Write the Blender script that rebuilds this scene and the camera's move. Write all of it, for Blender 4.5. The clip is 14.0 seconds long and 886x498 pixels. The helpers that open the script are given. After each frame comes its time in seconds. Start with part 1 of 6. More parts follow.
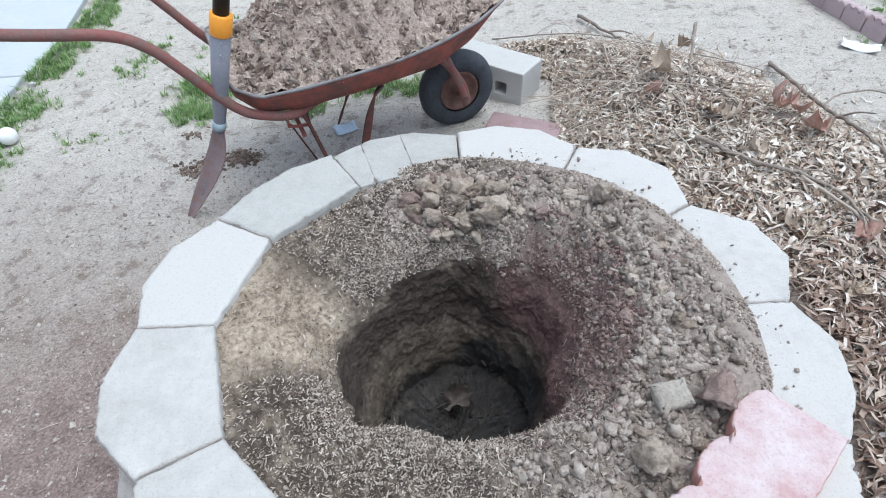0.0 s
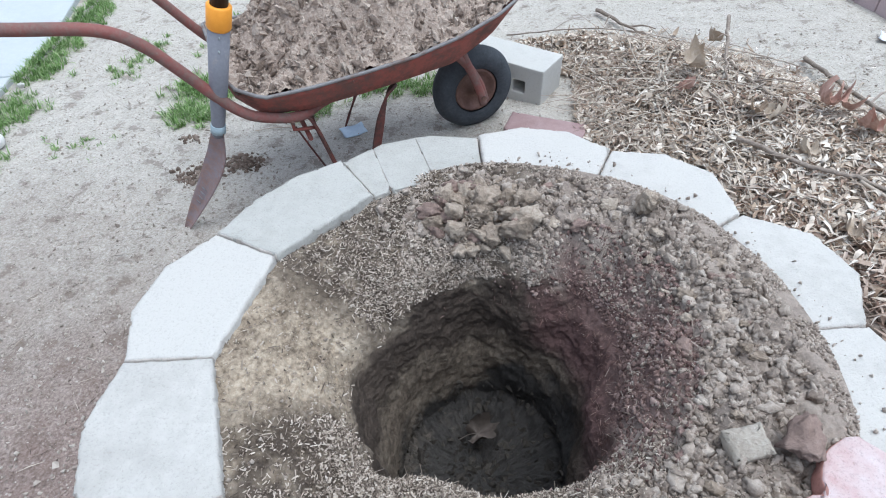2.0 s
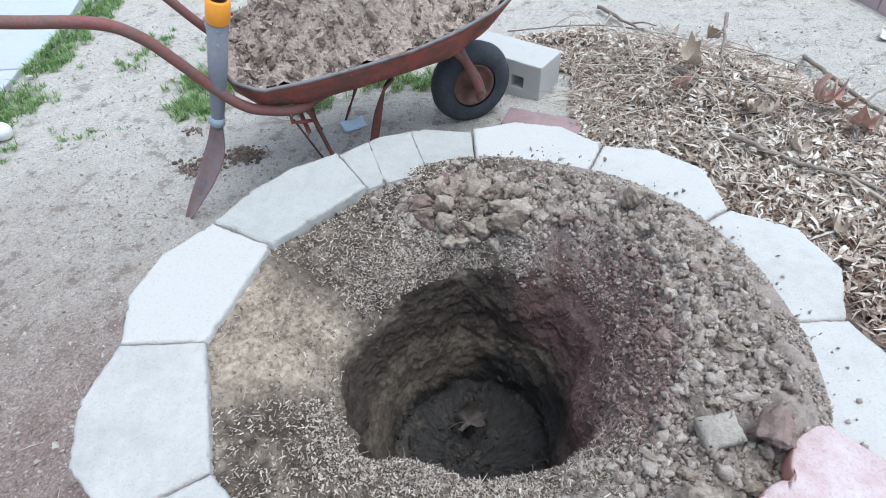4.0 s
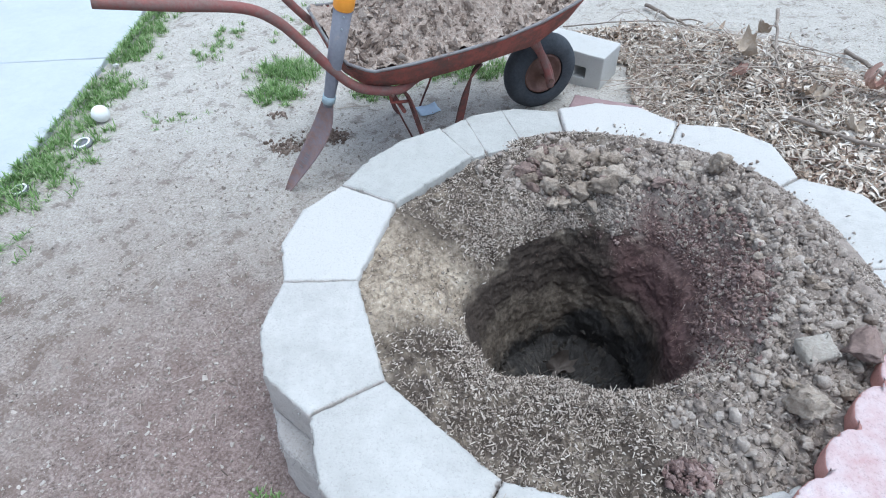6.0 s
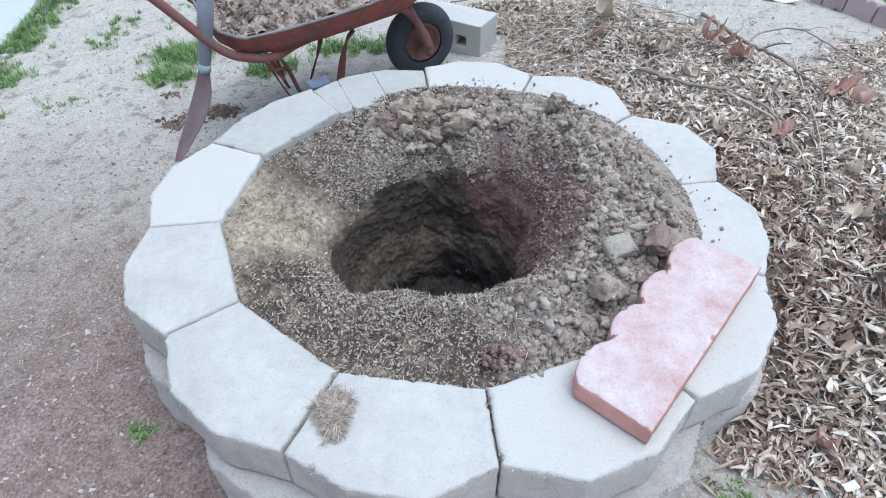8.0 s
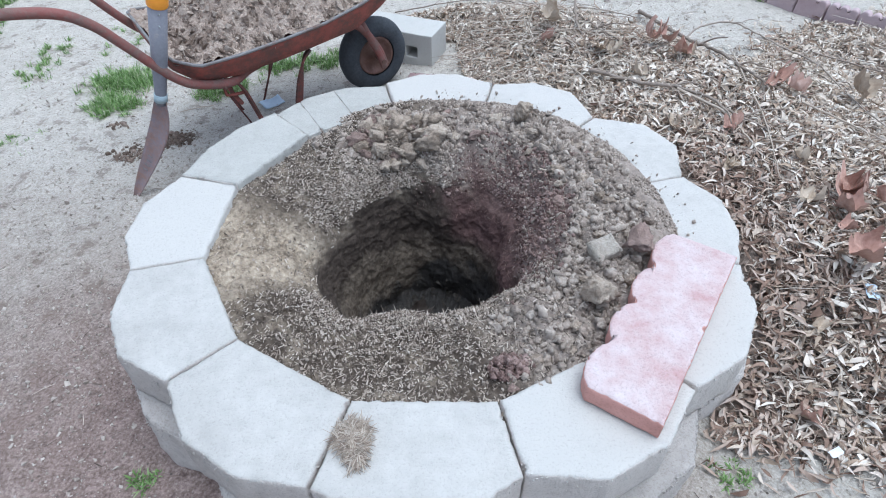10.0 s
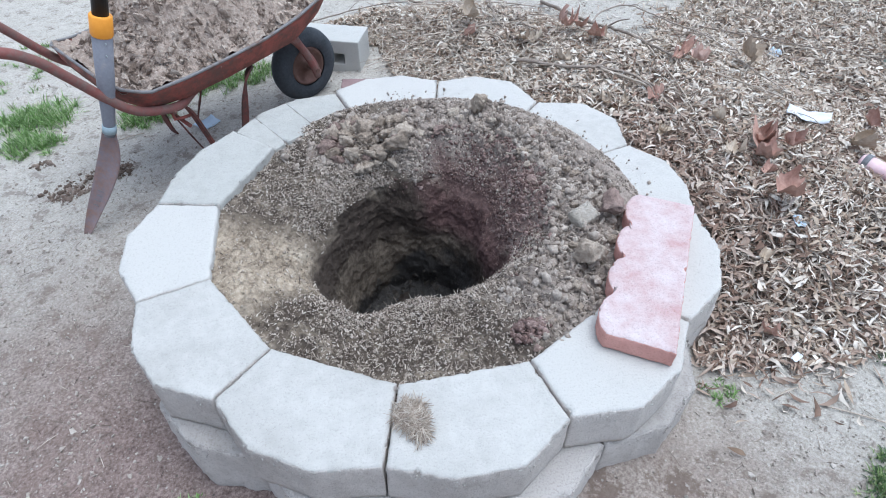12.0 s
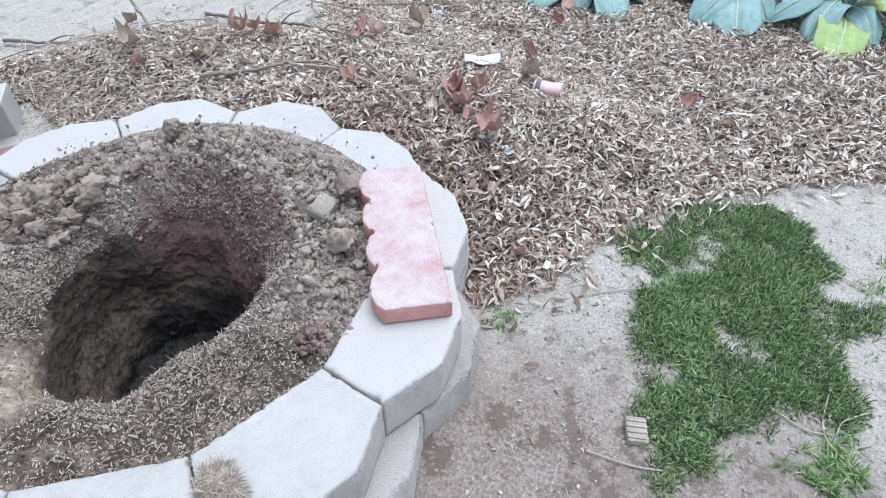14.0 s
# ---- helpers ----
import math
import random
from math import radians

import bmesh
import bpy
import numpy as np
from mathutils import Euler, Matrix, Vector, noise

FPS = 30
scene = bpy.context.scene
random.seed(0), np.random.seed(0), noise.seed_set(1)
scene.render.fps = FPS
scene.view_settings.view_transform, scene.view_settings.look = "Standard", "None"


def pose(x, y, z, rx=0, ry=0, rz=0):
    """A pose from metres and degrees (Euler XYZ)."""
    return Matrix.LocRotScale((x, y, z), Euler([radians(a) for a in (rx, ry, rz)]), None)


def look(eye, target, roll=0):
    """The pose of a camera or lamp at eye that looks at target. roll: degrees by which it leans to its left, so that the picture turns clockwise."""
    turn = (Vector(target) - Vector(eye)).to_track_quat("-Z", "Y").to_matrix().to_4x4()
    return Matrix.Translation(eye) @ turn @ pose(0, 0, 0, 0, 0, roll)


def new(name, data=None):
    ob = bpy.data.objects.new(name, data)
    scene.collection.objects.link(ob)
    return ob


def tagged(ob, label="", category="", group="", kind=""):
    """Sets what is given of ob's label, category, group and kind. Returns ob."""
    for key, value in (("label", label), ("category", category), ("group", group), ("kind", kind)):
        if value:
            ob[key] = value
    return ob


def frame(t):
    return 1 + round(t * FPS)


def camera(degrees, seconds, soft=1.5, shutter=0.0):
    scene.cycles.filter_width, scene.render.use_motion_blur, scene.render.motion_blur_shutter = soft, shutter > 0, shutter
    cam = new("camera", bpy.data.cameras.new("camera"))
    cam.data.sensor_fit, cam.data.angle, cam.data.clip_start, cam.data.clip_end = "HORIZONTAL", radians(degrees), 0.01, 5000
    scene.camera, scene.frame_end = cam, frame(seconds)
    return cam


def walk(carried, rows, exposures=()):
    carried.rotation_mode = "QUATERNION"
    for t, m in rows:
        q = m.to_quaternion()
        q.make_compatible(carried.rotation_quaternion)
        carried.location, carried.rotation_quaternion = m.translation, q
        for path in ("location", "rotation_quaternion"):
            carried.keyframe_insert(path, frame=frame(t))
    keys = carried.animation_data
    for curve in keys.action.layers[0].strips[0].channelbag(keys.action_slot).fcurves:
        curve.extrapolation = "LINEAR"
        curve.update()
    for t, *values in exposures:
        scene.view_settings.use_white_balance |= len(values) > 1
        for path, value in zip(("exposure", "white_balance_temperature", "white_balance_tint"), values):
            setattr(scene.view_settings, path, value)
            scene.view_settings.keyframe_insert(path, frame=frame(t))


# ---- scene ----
cam = camera(73.1, 14.0, soft=1.0)
PATH = [
    (0, (0.199, 0.34, 1.441), (-0.022, 1.771, 0.062), -0.6),
    (0.5, (0.063, 0.372, 1.409), (-0.156, 1.804, 0.029), -0.6),
    (1, (-0.004, 0.361, 1.424), (-0.221, 1.793, 0.045), -0.7),
    (1.5, (0.029, 0.409, 1.374), (-0.191, 1.842, -0.005), -0.9),
    (2, (0.117, 0.486, 1.353), (-0.108, 1.916, -0.027), -1.0),
    (2.2, (0.131, 0.494, 1.346), (-0.073, 1.936, -0.026), -0.2),
    (4.3, (0.166, 0.441, 1.367), (-0.091, 1.857, -0.023), -0.9),
    (4.5, (0.148, 0.42, 1.368), (-0.109, 1.847, -0.009), -0.5),
    (5, (0.004, 0.343, 1.378), (-0.252, 1.772, 0.002), -0.3),
    (5.5, (-0.093, 0.246, 1.397), (-0.352, 1.672, 0.019), -0.6),
    (6, (-0.08, 0.183, 1.414), (-0.344, 1.609, 0.036), -0.8),
    (6.5, (0.048, 0.095, 1.405), (-0.214, 1.521, 0.027), -1.0),
    (7, (0.149, 0.022, 1.39), (-0.103, 1.449, 0.012), -0.8),
    (7.5, (0.213, -0.005, 1.389), (-0.003, 1.427, 0.009), -0.6),
    (8, (0.203, -0.008, 1.383), (0.098, 1.435, 0.003), -0.2),
    (8.5, (0.184, -0.005, 1.389), (0.136, 1.44, 0.007), -0.2),
    (9, (0.187, 0.008, 1.393), (0.151, 1.452, 0.01), -0.3),
    (9.2, (0.195, 0.008, 1.406), (0.164, 1.45, 0.021), -0.3),
    (11.3, (-0.185, -0.072, 1.453), (0.115, 1.354, 0.083), -0.2),
    (11.5, (-0.197, -0.107, 1.475), (0.118, 1.31, 0.099), 0.0),
    (12, (-0.177, -0.06, 1.481), (0.213, 1.335, 0.101), 0.0),
    (12.5, (-0.188, 0.057, 1.475), (0.398, 1.384, 0.098), 0.2),
    (13, (-0.193, 0.055, 1.461), (0.573, 1.294, 0.09), 0.0),
    (13.5, (-0.138, -0.04, 1.424), (0.793, 1.085, 0.057), -0.1),
    (14, (-0.138, -0.052, 1.426), (0.912, 0.961, 0.058), -0.0),
]
walk(cam, [(t, look(eye, target, roll)) for t, eye, target, roll in PATH], exposures=[(0, 0.68, 5590, 3.7), (2, 0.70, 5590, 3.7), (5, 0.72, 5400, 3.0), (6.5, 0.70, 5330, 2.8), (9, 0.63, 5370, 3.8), (12, 0.65, 5420, 4.3), (14, 0.71, 5480, 5.0)])

# ---- light: bright open shade under a pale sky ----
SUN_FROM = Vector((0.22, -0.05, 1.0)).normalized()
world = bpy.data.worlds.new("sky")
scene.world = world
world.use_nodes = True
wn, wl = world.node_tree.nodes, world.node_tree.links
sky = wn.new("ShaderNodeTexSky")
sky.sky_type, sky.sun_disc = "NISHITA", False
sky.sun_elevation = math.asin(SUN_FROM.z)
sky.sun_rotation = math.atan2(SUN_FROM.x, SUN_FROM.y)
sky.air_density, sky.dust_density, sky.ozone_density = 1.0, 4.0, 1.0
pale = wn.new("ShaderNodeHueSaturation")
pale.inputs["Saturation"].default_value = 0.45
wl.new(sky.outputs[0], pale.inputs["Color"])
wl.new(pale.outputs[0], wn["Background"].inputs["Color"])
wn["Background"].inputs["Strength"].default_value = 0.15
sun = new("sun", bpy.data.lights.new("sun", "SUN"))
sun.data.energy, sun.data.angle, sun.data.color = 0.8, radians(60), (1.0, 0.97, 0.93)
sun.matrix_world = look(SUN_FROM * 20, (0, 0, 0))

# ---- materials ----


def ramp_of(n, stops):
    r = n.new("ShaderNodeValToRGB")
    while len(r.color_ramp.elements) < len(stops):
        r.color_ramp.elements.new(0.5)
    for e, (p, c) in zip(r.color_ramp.elements, stops):
        e.position, e.color = p, (*c, 1)
    return r


def base_material(name, rough=0.9, metal=0.0):
    m = bpy.data.materials.new(name)
    m.use_nodes = True
    n, l = m.node_tree.nodes, m.node_tree.links
    b = n["Principled BSDF"]
    b.inputs["Roughness"].default_value, b.inputs["Metallic"].default_value = rough, metal
    b.inputs["Specular IOR Level"].default_value = 0.25
    tc = n.new("ShaderNodeTexCoord")
    return m, n, l, b, tc


def noise_node(n, l, tc, scale, detail=4.0, rough=0.6, coord="Object"):
    t = n.new("ShaderNodeTexNoise")
    t.inputs["Scale"].default_value, t.inputs["Detail"].default_value, t.inputs["Roughness"].default_value = scale, detail, rough
    l.new(tc.outputs[coord], t.inputs["Vector"])
    return t


def mixed(n, l, fac, a, b, mode="MIX"):
    x = n.new("ShaderNodeMix")
    x.data_type, x.blend_type = "RGBA", mode
    for sock, v in ((x.inputs[0], fac), (x.inputs[6], a), (x.inputs[7], b)):
        if hasattr(v, "is_output"):
            l.new(v, sock)
        elif isinstance(v, tuple):
            sock.default_value = (*v, 1)
        else:
            sock.default_value = v
    return x.outputs[2]


def bumped(n, l, b, heights, distance=0.01):
    """heights: (socket, strength) from coarse to fine."""
    last = None
    for sock, strength in heights:
        k = n.new("ShaderNodeBump")
        k.inputs["Strength"].default_value, k.inputs["Distance"].default_value = strength, distance
        l.new(sock, k.inputs["Height"])
        if last:
            l.new(last, k.inputs["Normal"])
        last = k.outputs[0]
    l.new(last, b.inputs["Normal"])


def grainy(name, stops, coarse, fine, rough=0.95, bump=0.5, specks=None, speck_scale=120.0, speck_size=0.18, islands=0.0, distance=0.01, objects=0.0, masks=False):
    """Earth, stone and other dull surfaces: a colour ramp over coarse and fine noise, with optional light grit."""
    m, n, l, b, tc = base_material(name, rough)
    a, f = noise_node(n, l, tc, coarse, 5), noise_node(n, l, tc, fine, 6, 0.7)
    mixv = n.new("ShaderNodeMath")
    mixv.operation = "MULTIPLY_ADD"
    l.new(f.outputs[0], mixv.inputs[0])
    mixv.inputs[1].default_value = 0.55
    half = n.new("ShaderNodeMath")
    half.operation = "MULTIPLY"
    l.new(a.outputs[0], half.inputs[0])
    half.inputs[1].default_value = 0.45
    l.new(half.outputs[0], mixv.inputs[2])
    fac = mixv.outputs[0]
    if islands or objects:
        if islands:
            g = n.new("ShaderNodeNewGeometry")
            rnd, amount = g.outputs["Random Per Island"], islands
        else:
            g = n.new("ShaderNodeObjectInfo")
            rnd, amount = g.outputs["Random"], objects
        ad = n.new("ShaderNodeMath")
        ad.operation = "MULTIPLY_ADD"
        l.new(rnd, ad.inputs[0])
        ad.inputs[1].default_value = amount
        sh = n.new("ShaderNodeMath")
        sh.operation = "SUBTRACT"
        l.new(fac, sh.inputs[0])
        sh.inputs[1].default_value = amount / 2
        l.new(sh.outputs[0], ad.inputs[2])
        fac = ad.outputs[0]
    r = ramp_of(n, stops)
    l.new(fac, r.inputs[0])
    col = r.outputs[0]
    heights = [(a.outputs[0], bump * 0.6), (f.outputs[0], bump)]
    if specks:
        v = n.new("ShaderNodeTexVoronoi")
        v.inputs["Scale"].default_value = speck_scale
        l.new(tc.outputs["Object"], v.inputs["Vector"])
        lt = n.new("ShaderNodeMath")
        lt.operation = "LESS_THAN"
        l.new(v.outputs["Distance"], lt.inputs[0])
        lt.inputs[1].default_value = speck_size
        keep = n.new("ShaderNodeSeparateColor")
        l.new(v.outputs["Color"], keep.inputs[0])
        gt = n.new("ShaderNodeMath")
        gt.operation = "GREATER_THAN"
        l.new(keep.outputs[0], gt.inputs[0])
        gt.inputs[1].default_value = 0.62
        an = n.new("ShaderNodeMath")
        an.operation = "MULTIPLY"
        l.new(lt.outputs[0], an.inputs[0])
        l.new(gt.outputs[0], an.inputs[1])
        col = mixed(n, l, an.outputs[0], col, specks)
        heights.append((an.outputs[0], bump * 0.5))
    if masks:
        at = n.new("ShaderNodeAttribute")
        at.attribute_name = "soil_and_shade"
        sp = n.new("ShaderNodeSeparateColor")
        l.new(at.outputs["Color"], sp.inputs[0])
        # near-black wet tone and dark mould tone also carry the hole's shade
        wet_shade = mixed(n, l, f.outputs[0], (0.012, 0.0115, 0.011), (0.075, 0.069, 0.066))
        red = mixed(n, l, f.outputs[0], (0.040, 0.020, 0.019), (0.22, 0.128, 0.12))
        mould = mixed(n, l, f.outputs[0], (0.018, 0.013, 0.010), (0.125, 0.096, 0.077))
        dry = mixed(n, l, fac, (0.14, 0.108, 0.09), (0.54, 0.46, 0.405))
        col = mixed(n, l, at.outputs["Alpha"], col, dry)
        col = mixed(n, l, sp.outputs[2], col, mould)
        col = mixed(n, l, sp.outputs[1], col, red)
        col = mixed(n, l, sp.outputs[0], col, wet_shade)
    l.new(col, b.inputs["Base Color"])
    bumped(n, l, b, heights, distance)
    return m


def ground_material():
    """Trodden sandy earth: grey-brown by the bed, paler and drier towards the back, darker damp stains, grit."""
    m, n, l, b, tc = base_material("sandy_earth", 0.97)
    big, mid, fine = noise_node(n, l, tc, 1.1, 4), noise_node(n, l, tc, 22, 8, 0.72), noise_node(n, l, tc, 110, 6, 0.8)
    stain = noise_node(n, l, tc, 3.1, 5, 0.6)
    r = ramp_of(n, [(0.36, (0.095, 0.070, 0.056)), (0.44, (0.225, 0.180, 0.150)), (0.52, (0.335, 0.280, 0.240)), (0.63, (0.54, 0.47, 0.415))])
    mv = n.new("ShaderNodeMix")
    mv.inputs[0].default_value = 0.66
    l.new(mid.outputs[0], mv.inputs[2])
    l.new(fine.outputs[0], mv.inputs[3])
    l.new(mv.outputs[0], r.inputs[0])
    sr = ramp_of(n, [(0.45, (0, 0, 0)), (0.64, (0.45, 0.45, 0.45))])
    l.new(stain.outputs[0], sr.inputs[0])
    col = mixed(n, l, sr.outputs[0], r.outputs[0], (0.28, 0.213, 0.18))
    scuff = noise_node(n, l, tc, 11, 9, 0.75)
    cr = ramp_of(n, [(0.52, (0, 0, 0)), (0.57, (0.85, 0.85, 0.85))])
    l.new(scuff.outputs[0], cr.inputs[0])
    col = mixed(n, l, cr.outputs[0], col, (0.16, 0.118, 0.094))
    dust = ramp_of(n, [(0.30, (0.6, 0.6, 0.6)), (0.42, (0, 0, 0))])
    l.new(scuff.outputs[0], dust.inputs[0])
    col = mixed(n, l, dust.outputs[0], col, (0.44, 0.39, 0.345))
    # a reddish damp stain spreading out from the foot of the wall
    spot = n.new("ShaderNodeVectorMath")
    spot.operation = "DISTANCE"
    l.new(tc.outputs["Object"], spot.inputs[0])
    spot.inputs[1].default_value = (-0.62, 0.70, 0.0)
    worn = n.new("ShaderNodeMath")
    worn.operation = "MULTIPLY_ADD"
    l.new(stain.outputs[0], worn.inputs[0])
    worn.inputs[1].default_value = 0.9
    l.new(spot.outputs["Value"], worn.inputs[2])
    fade = n.new("ShaderNodeMapRange")
    fade.inputs[1].default_value, fade.inputs[2].default_value, fade.inputs[3].default_value, fade.inputs[4].default_value = 0.65, 1.5, 0.85, 0.0
    l.new(worn.outputs[0], fade.inputs[0])
    damp = ramp_of(n, [(0.38, (0.09, 0.058, 0.050)), (0.48, (0.205, 0.146, 0.128)), (0.60, (0.40, 0.305, 0.272))])
    l.new(mv.outputs[0], damp.inputs[0])
    col = mixed(n, l, fade.outputs[0], col, damp.outputs[0])
    sep = n.new("ShaderNodeSeparateXYZ")
    l.new(tc.outputs["Object"], sep.inputs[0])
    far = n.new("ShaderNodeMapRange")
    far.inputs[1].default_value, far.inputs[2].default_value = 1.0, 2.3
    wob = n.new("ShaderNodeMath")
    wob.operation = "MULTIPLY_ADD"
    l.new(big.outputs[0], wob.inputs[0])
    wob.inputs[1].default_value = 1.6
    l.new(sep.outputs[1], wob.inputs[2])
    sub = n.new("ShaderNodeMath")
    sub.operation = "MULTIPLY_ADD"
    right = n.new("ShaderNodeMath")
    right.operation = "MAXIMUM"
    right.inputs[1].default_value = 0.3
    l.new(sep.outputs[0], right.inputs[0])
    l.new(right.outputs[0], sub.inputs[0])
    sub.inputs[1].default_value = 2.5
    less = n.new("ShaderNodeMath")
    less.operation = "SUBTRACT"
    l.new(wob.outputs[0], less.inputs[0])
    less.inputs[1].default_value = 1.55
    l.new(less.outputs[0], sub.inputs[2])
    l.new(sub.outputs[0], far.inputs[0])
    pr = ramp_of(n, [(0.36, (0.22, 0.19, 0.157)), (0.44, (0.40, 0.36, 0.31)), (0.52, (0.49, 0.452, 0.40)), (0.64, (0.64, 0.60, 0.545))])
    l.new(mv.outputs[0], pr.inputs[0])
    specks = ramp_of(n, [(0.545, (0, 0, 0)), (0.60, (0.7, 0.7, 0.7))])
    l.new(scuff.outputs[0], specks.inputs[0])
    pale = mixed(n, l, specks.outputs[0], pr.outputs[0], (0.20, 0.162, 0.132))
    col = mixed(n, l, far.outputs[0], col, pale)
    v = n.new("ShaderNodeTexVoronoi")
    v.inputs["Scale"].default_value = 85
    l.new(tc.outputs["Object"], v.inputs["Vector"])
    sc = n.new("ShaderNodeSeparateColor")
    l.new(v.outputs["Color"], sc.inputs[0])
    lt = n.new("ShaderNodeMath")
    lt.operation = "LESS_THAN"
    l.new(v.outputs["Distance"], lt.inputs[0])
    th = n.new("ShaderNodeMath")
    th.operation = "MULTIPLY_ADD"
    l.new(sc.outputs[0], th.inputs[0])
    th.inputs[1].default_value, th.inputs[2].default_value = 0.75, -0.42
    l.new(th.outputs[0], lt.inputs[1])
    grit = mixed(n, l, sc.outputs[1], (0.10, 0.076, 0.062), (0.50, 0.45, 0.40))
    col = mixed(n, l, lt.outputs[0], col, grit)
    l.new(col, b.inputs["Base Color"])
    bumped(n, l, b, [(scuff.outputs[0], 0.45), (mid.outputs[0], 0.62), (lt.outputs[0], 0.3), (fine.outputs[0], 0.4)], 0.011)
    return m


def concrete_material(name, tint, dark, rough=0.9, objects=0.25, pits=True, grit=0.0, wave=0.18):
    """Cast concrete: pale, blotchy, pitted and dusty."""
    m, n, l, b, tc = base_material(name, rough)
    info = n.new("ShaderNodeObjectInfo")
    shift = n.new("ShaderNodeVectorMath")
    shift.operation = "ADD"
    l.new(tc.outputs["Object"], shift.inputs[0])
    l.new(info.outputs["Random"], shift.inputs[1])
    blot, mid, fine = (n.new("ShaderNodeTexNoise") for _ in range(3))
    for t, s, d in ((blot, 5, 3), (mid, 28, 5), (fine, 190, 6)):
        t.inputs["Scale"].default_value, t.inputs["Detail"].default_value, t.inputs["Roughness"].default_value = s, d, 0.68
        l.new(shift.outputs[0], t.inputs["Vector"])
    r = ramp_of(n, [(0.32, dark), (0.62, tint)])
    mv = n.new("ShaderNodeMix")
    mv.inputs[0].default_value = 0.45
    l.new(blot.outputs[0], mv.inputs[2])
    l.new(mid.outputs[0], mv.inputs[3])
    ad = n.new("ShaderNodeMath")
    ad.operation = "MULTIPLY_ADD"
    l.new(info.outputs["Random"], ad.inputs[0])
    ad.inputs[1].default_value = objects
    l.new(mv.outputs[0], ad.inputs[2])
    l.new(ad.outputs[0], r.inputs[0])
    col = r.outputs[0]
    fr = ramp_of(n, [(0.30 + 0.1 * grit, (0.72 - 0.3 * grit, 0.70 - 0.3 * grit, 0.68 - 0.3 * grit)), (0.46 + 0.1 * grit, (1, 1, 1))])
    l.new(fine.outputs[0], fr.inputs[0])
    col = mixed(n, l, 0.6, col, fr.outputs[0], "MULTIPLY")
    heights = [(mid.outputs[0], wave + grit), (fine.outputs[0], 0.34 + grit)]
    if pits:
        v = n.new("ShaderNodeTexVoronoi")
        v.inputs["Scale"].default_value = 75
        l.new(shift.outputs[0], v.inputs["Vector"])
        sc = n.new("ShaderNodeSeparateColor")
        l.new(v.outputs["Color"], sc.inputs[0])
        th = n.new("ShaderNodeMath")
        th.operation = "MULTIPLY_ADD"
        l.new(sc.outputs[0], th.inputs[0])
        th.inputs[1].default_value, th.inputs[2].default_value = 0.9, -0.66
        pit = n.new("ShaderNodeMath")
        pit.operation = "LESS_THAN"
        l.new(v.outputs["Distance"], pit.inputs[0])
        l.new(th.outputs[0], pit.inputs[1])
        neg = n.new("ShaderNodeMath")
        neg.operation = "SUBTRACT"
        neg.inputs[0].default_value = 1.0
        l.new(pit.outputs[0], neg.inputs[1])
        heights.insert(1, (neg.outputs[0], 0.4))
    l.new(col, b.inputs["Base Color"])
    bumped(n, l, b, heights, 0.006)
    return m


def island_material(name, stops, rough=0.8, spread=0.15, grain=60.0, bump=0.2, translucent=0.0):
    """Leaves, chips and blades: one colour of the ramp for each loose piece, with fine streaks."""
    m, n, l, b, tc = base_material(name, rough)
    g = n.new("ShaderNodeNewGeometry")
    t = noise_node(n, l, tc, grain, 4)
    ad = n.new("ShaderNodeMath")
    ad.operation = "MULTIPLY_ADD"
    l.new(t.outputs[0], ad.inputs[0])
    ad.inputs[1].default_value = spread
    l.new(g.outputs["Random Per Island"], ad.inputs[2])
    sb = n.new("ShaderNodeMath")
    sb.operation = "SUBTRACT"
    l.new(ad.outputs[0], sb.inputs[0])
    sb.inputs[1].default_value = spread / 2
    r = ramp_of(n, stops)
    l.new(sb.outputs[0], r.inputs[0])
    l.new(r.outputs[0], b.inputs["Base Color"])
    b.inputs["Subsurface Weight"].default_value = 0.0
    if translucent:
        tr = n.new("ShaderNodeBsdfTranslucent")
        l.new(r.outputs[0], tr.inputs["Color"])
        mx = n.new("ShaderNodeMixShader")
        mx.inputs[0].default_value = translucent
        l.new(b.outputs[0], mx.inputs[1])
        l.new(tr.outputs[0], mx.inputs[2])
        l.new(mx.outputs[0], n["Material Output"].inputs[0])
    bumped(n, l, b, [(t.outputs[0], bump)], 0.004)
    return m


def rusty_paint(name, paint, rust, cover=0.5, rough=0.55, metal=0.0):
    m, n, l, b, tc = base_material(name, rough, metal)
    a, f = noise_node(n, l, tc, 14, 6, 0.7), noise_node(n, l, tc, 90, 5, 0.7)
    mv = n.new("ShaderNodeMix")
    mv.inputs[0].default_value = 0.35
    l.new(a.outputs[0], mv.inputs[2])
    l.new(f.outputs[0], mv.inputs[3])
    r = ramp_of(n, [(cover - 0.07, (0, 0, 0)), (cover + 0.08, (1, 1, 1))])
    l.new(mv.outputs[0], r.inputs[0])
    shade = mixed(n, l, f.outputs[0], tuple(c * 0.75 for c in paint), tuple(min(1, c * 1.2) for c in paint))
    rc = mixed(n, l, f.outputs[0], tuple(c * 0.55 for c in rust), tuple(min(1, c * 1.35) for c in rust))
    l.new(mixed(n, l, r.outputs[0], shade, rc), b.inputs["Base Color"])
    rr = n.new("ShaderNodeMapRange")
    rr.inputs[3].default_value, rr.inputs[4].default_value = rough, 0.95
    l.new(r.outputs[0], rr.inputs[0])
    l.new(rr.outputs[0], b.inputs["Roughness"])
    bumped(n, l, b, [(a.outputs[0], 0.15), (f.outputs[0], 0.3)], 0.003)
    return m


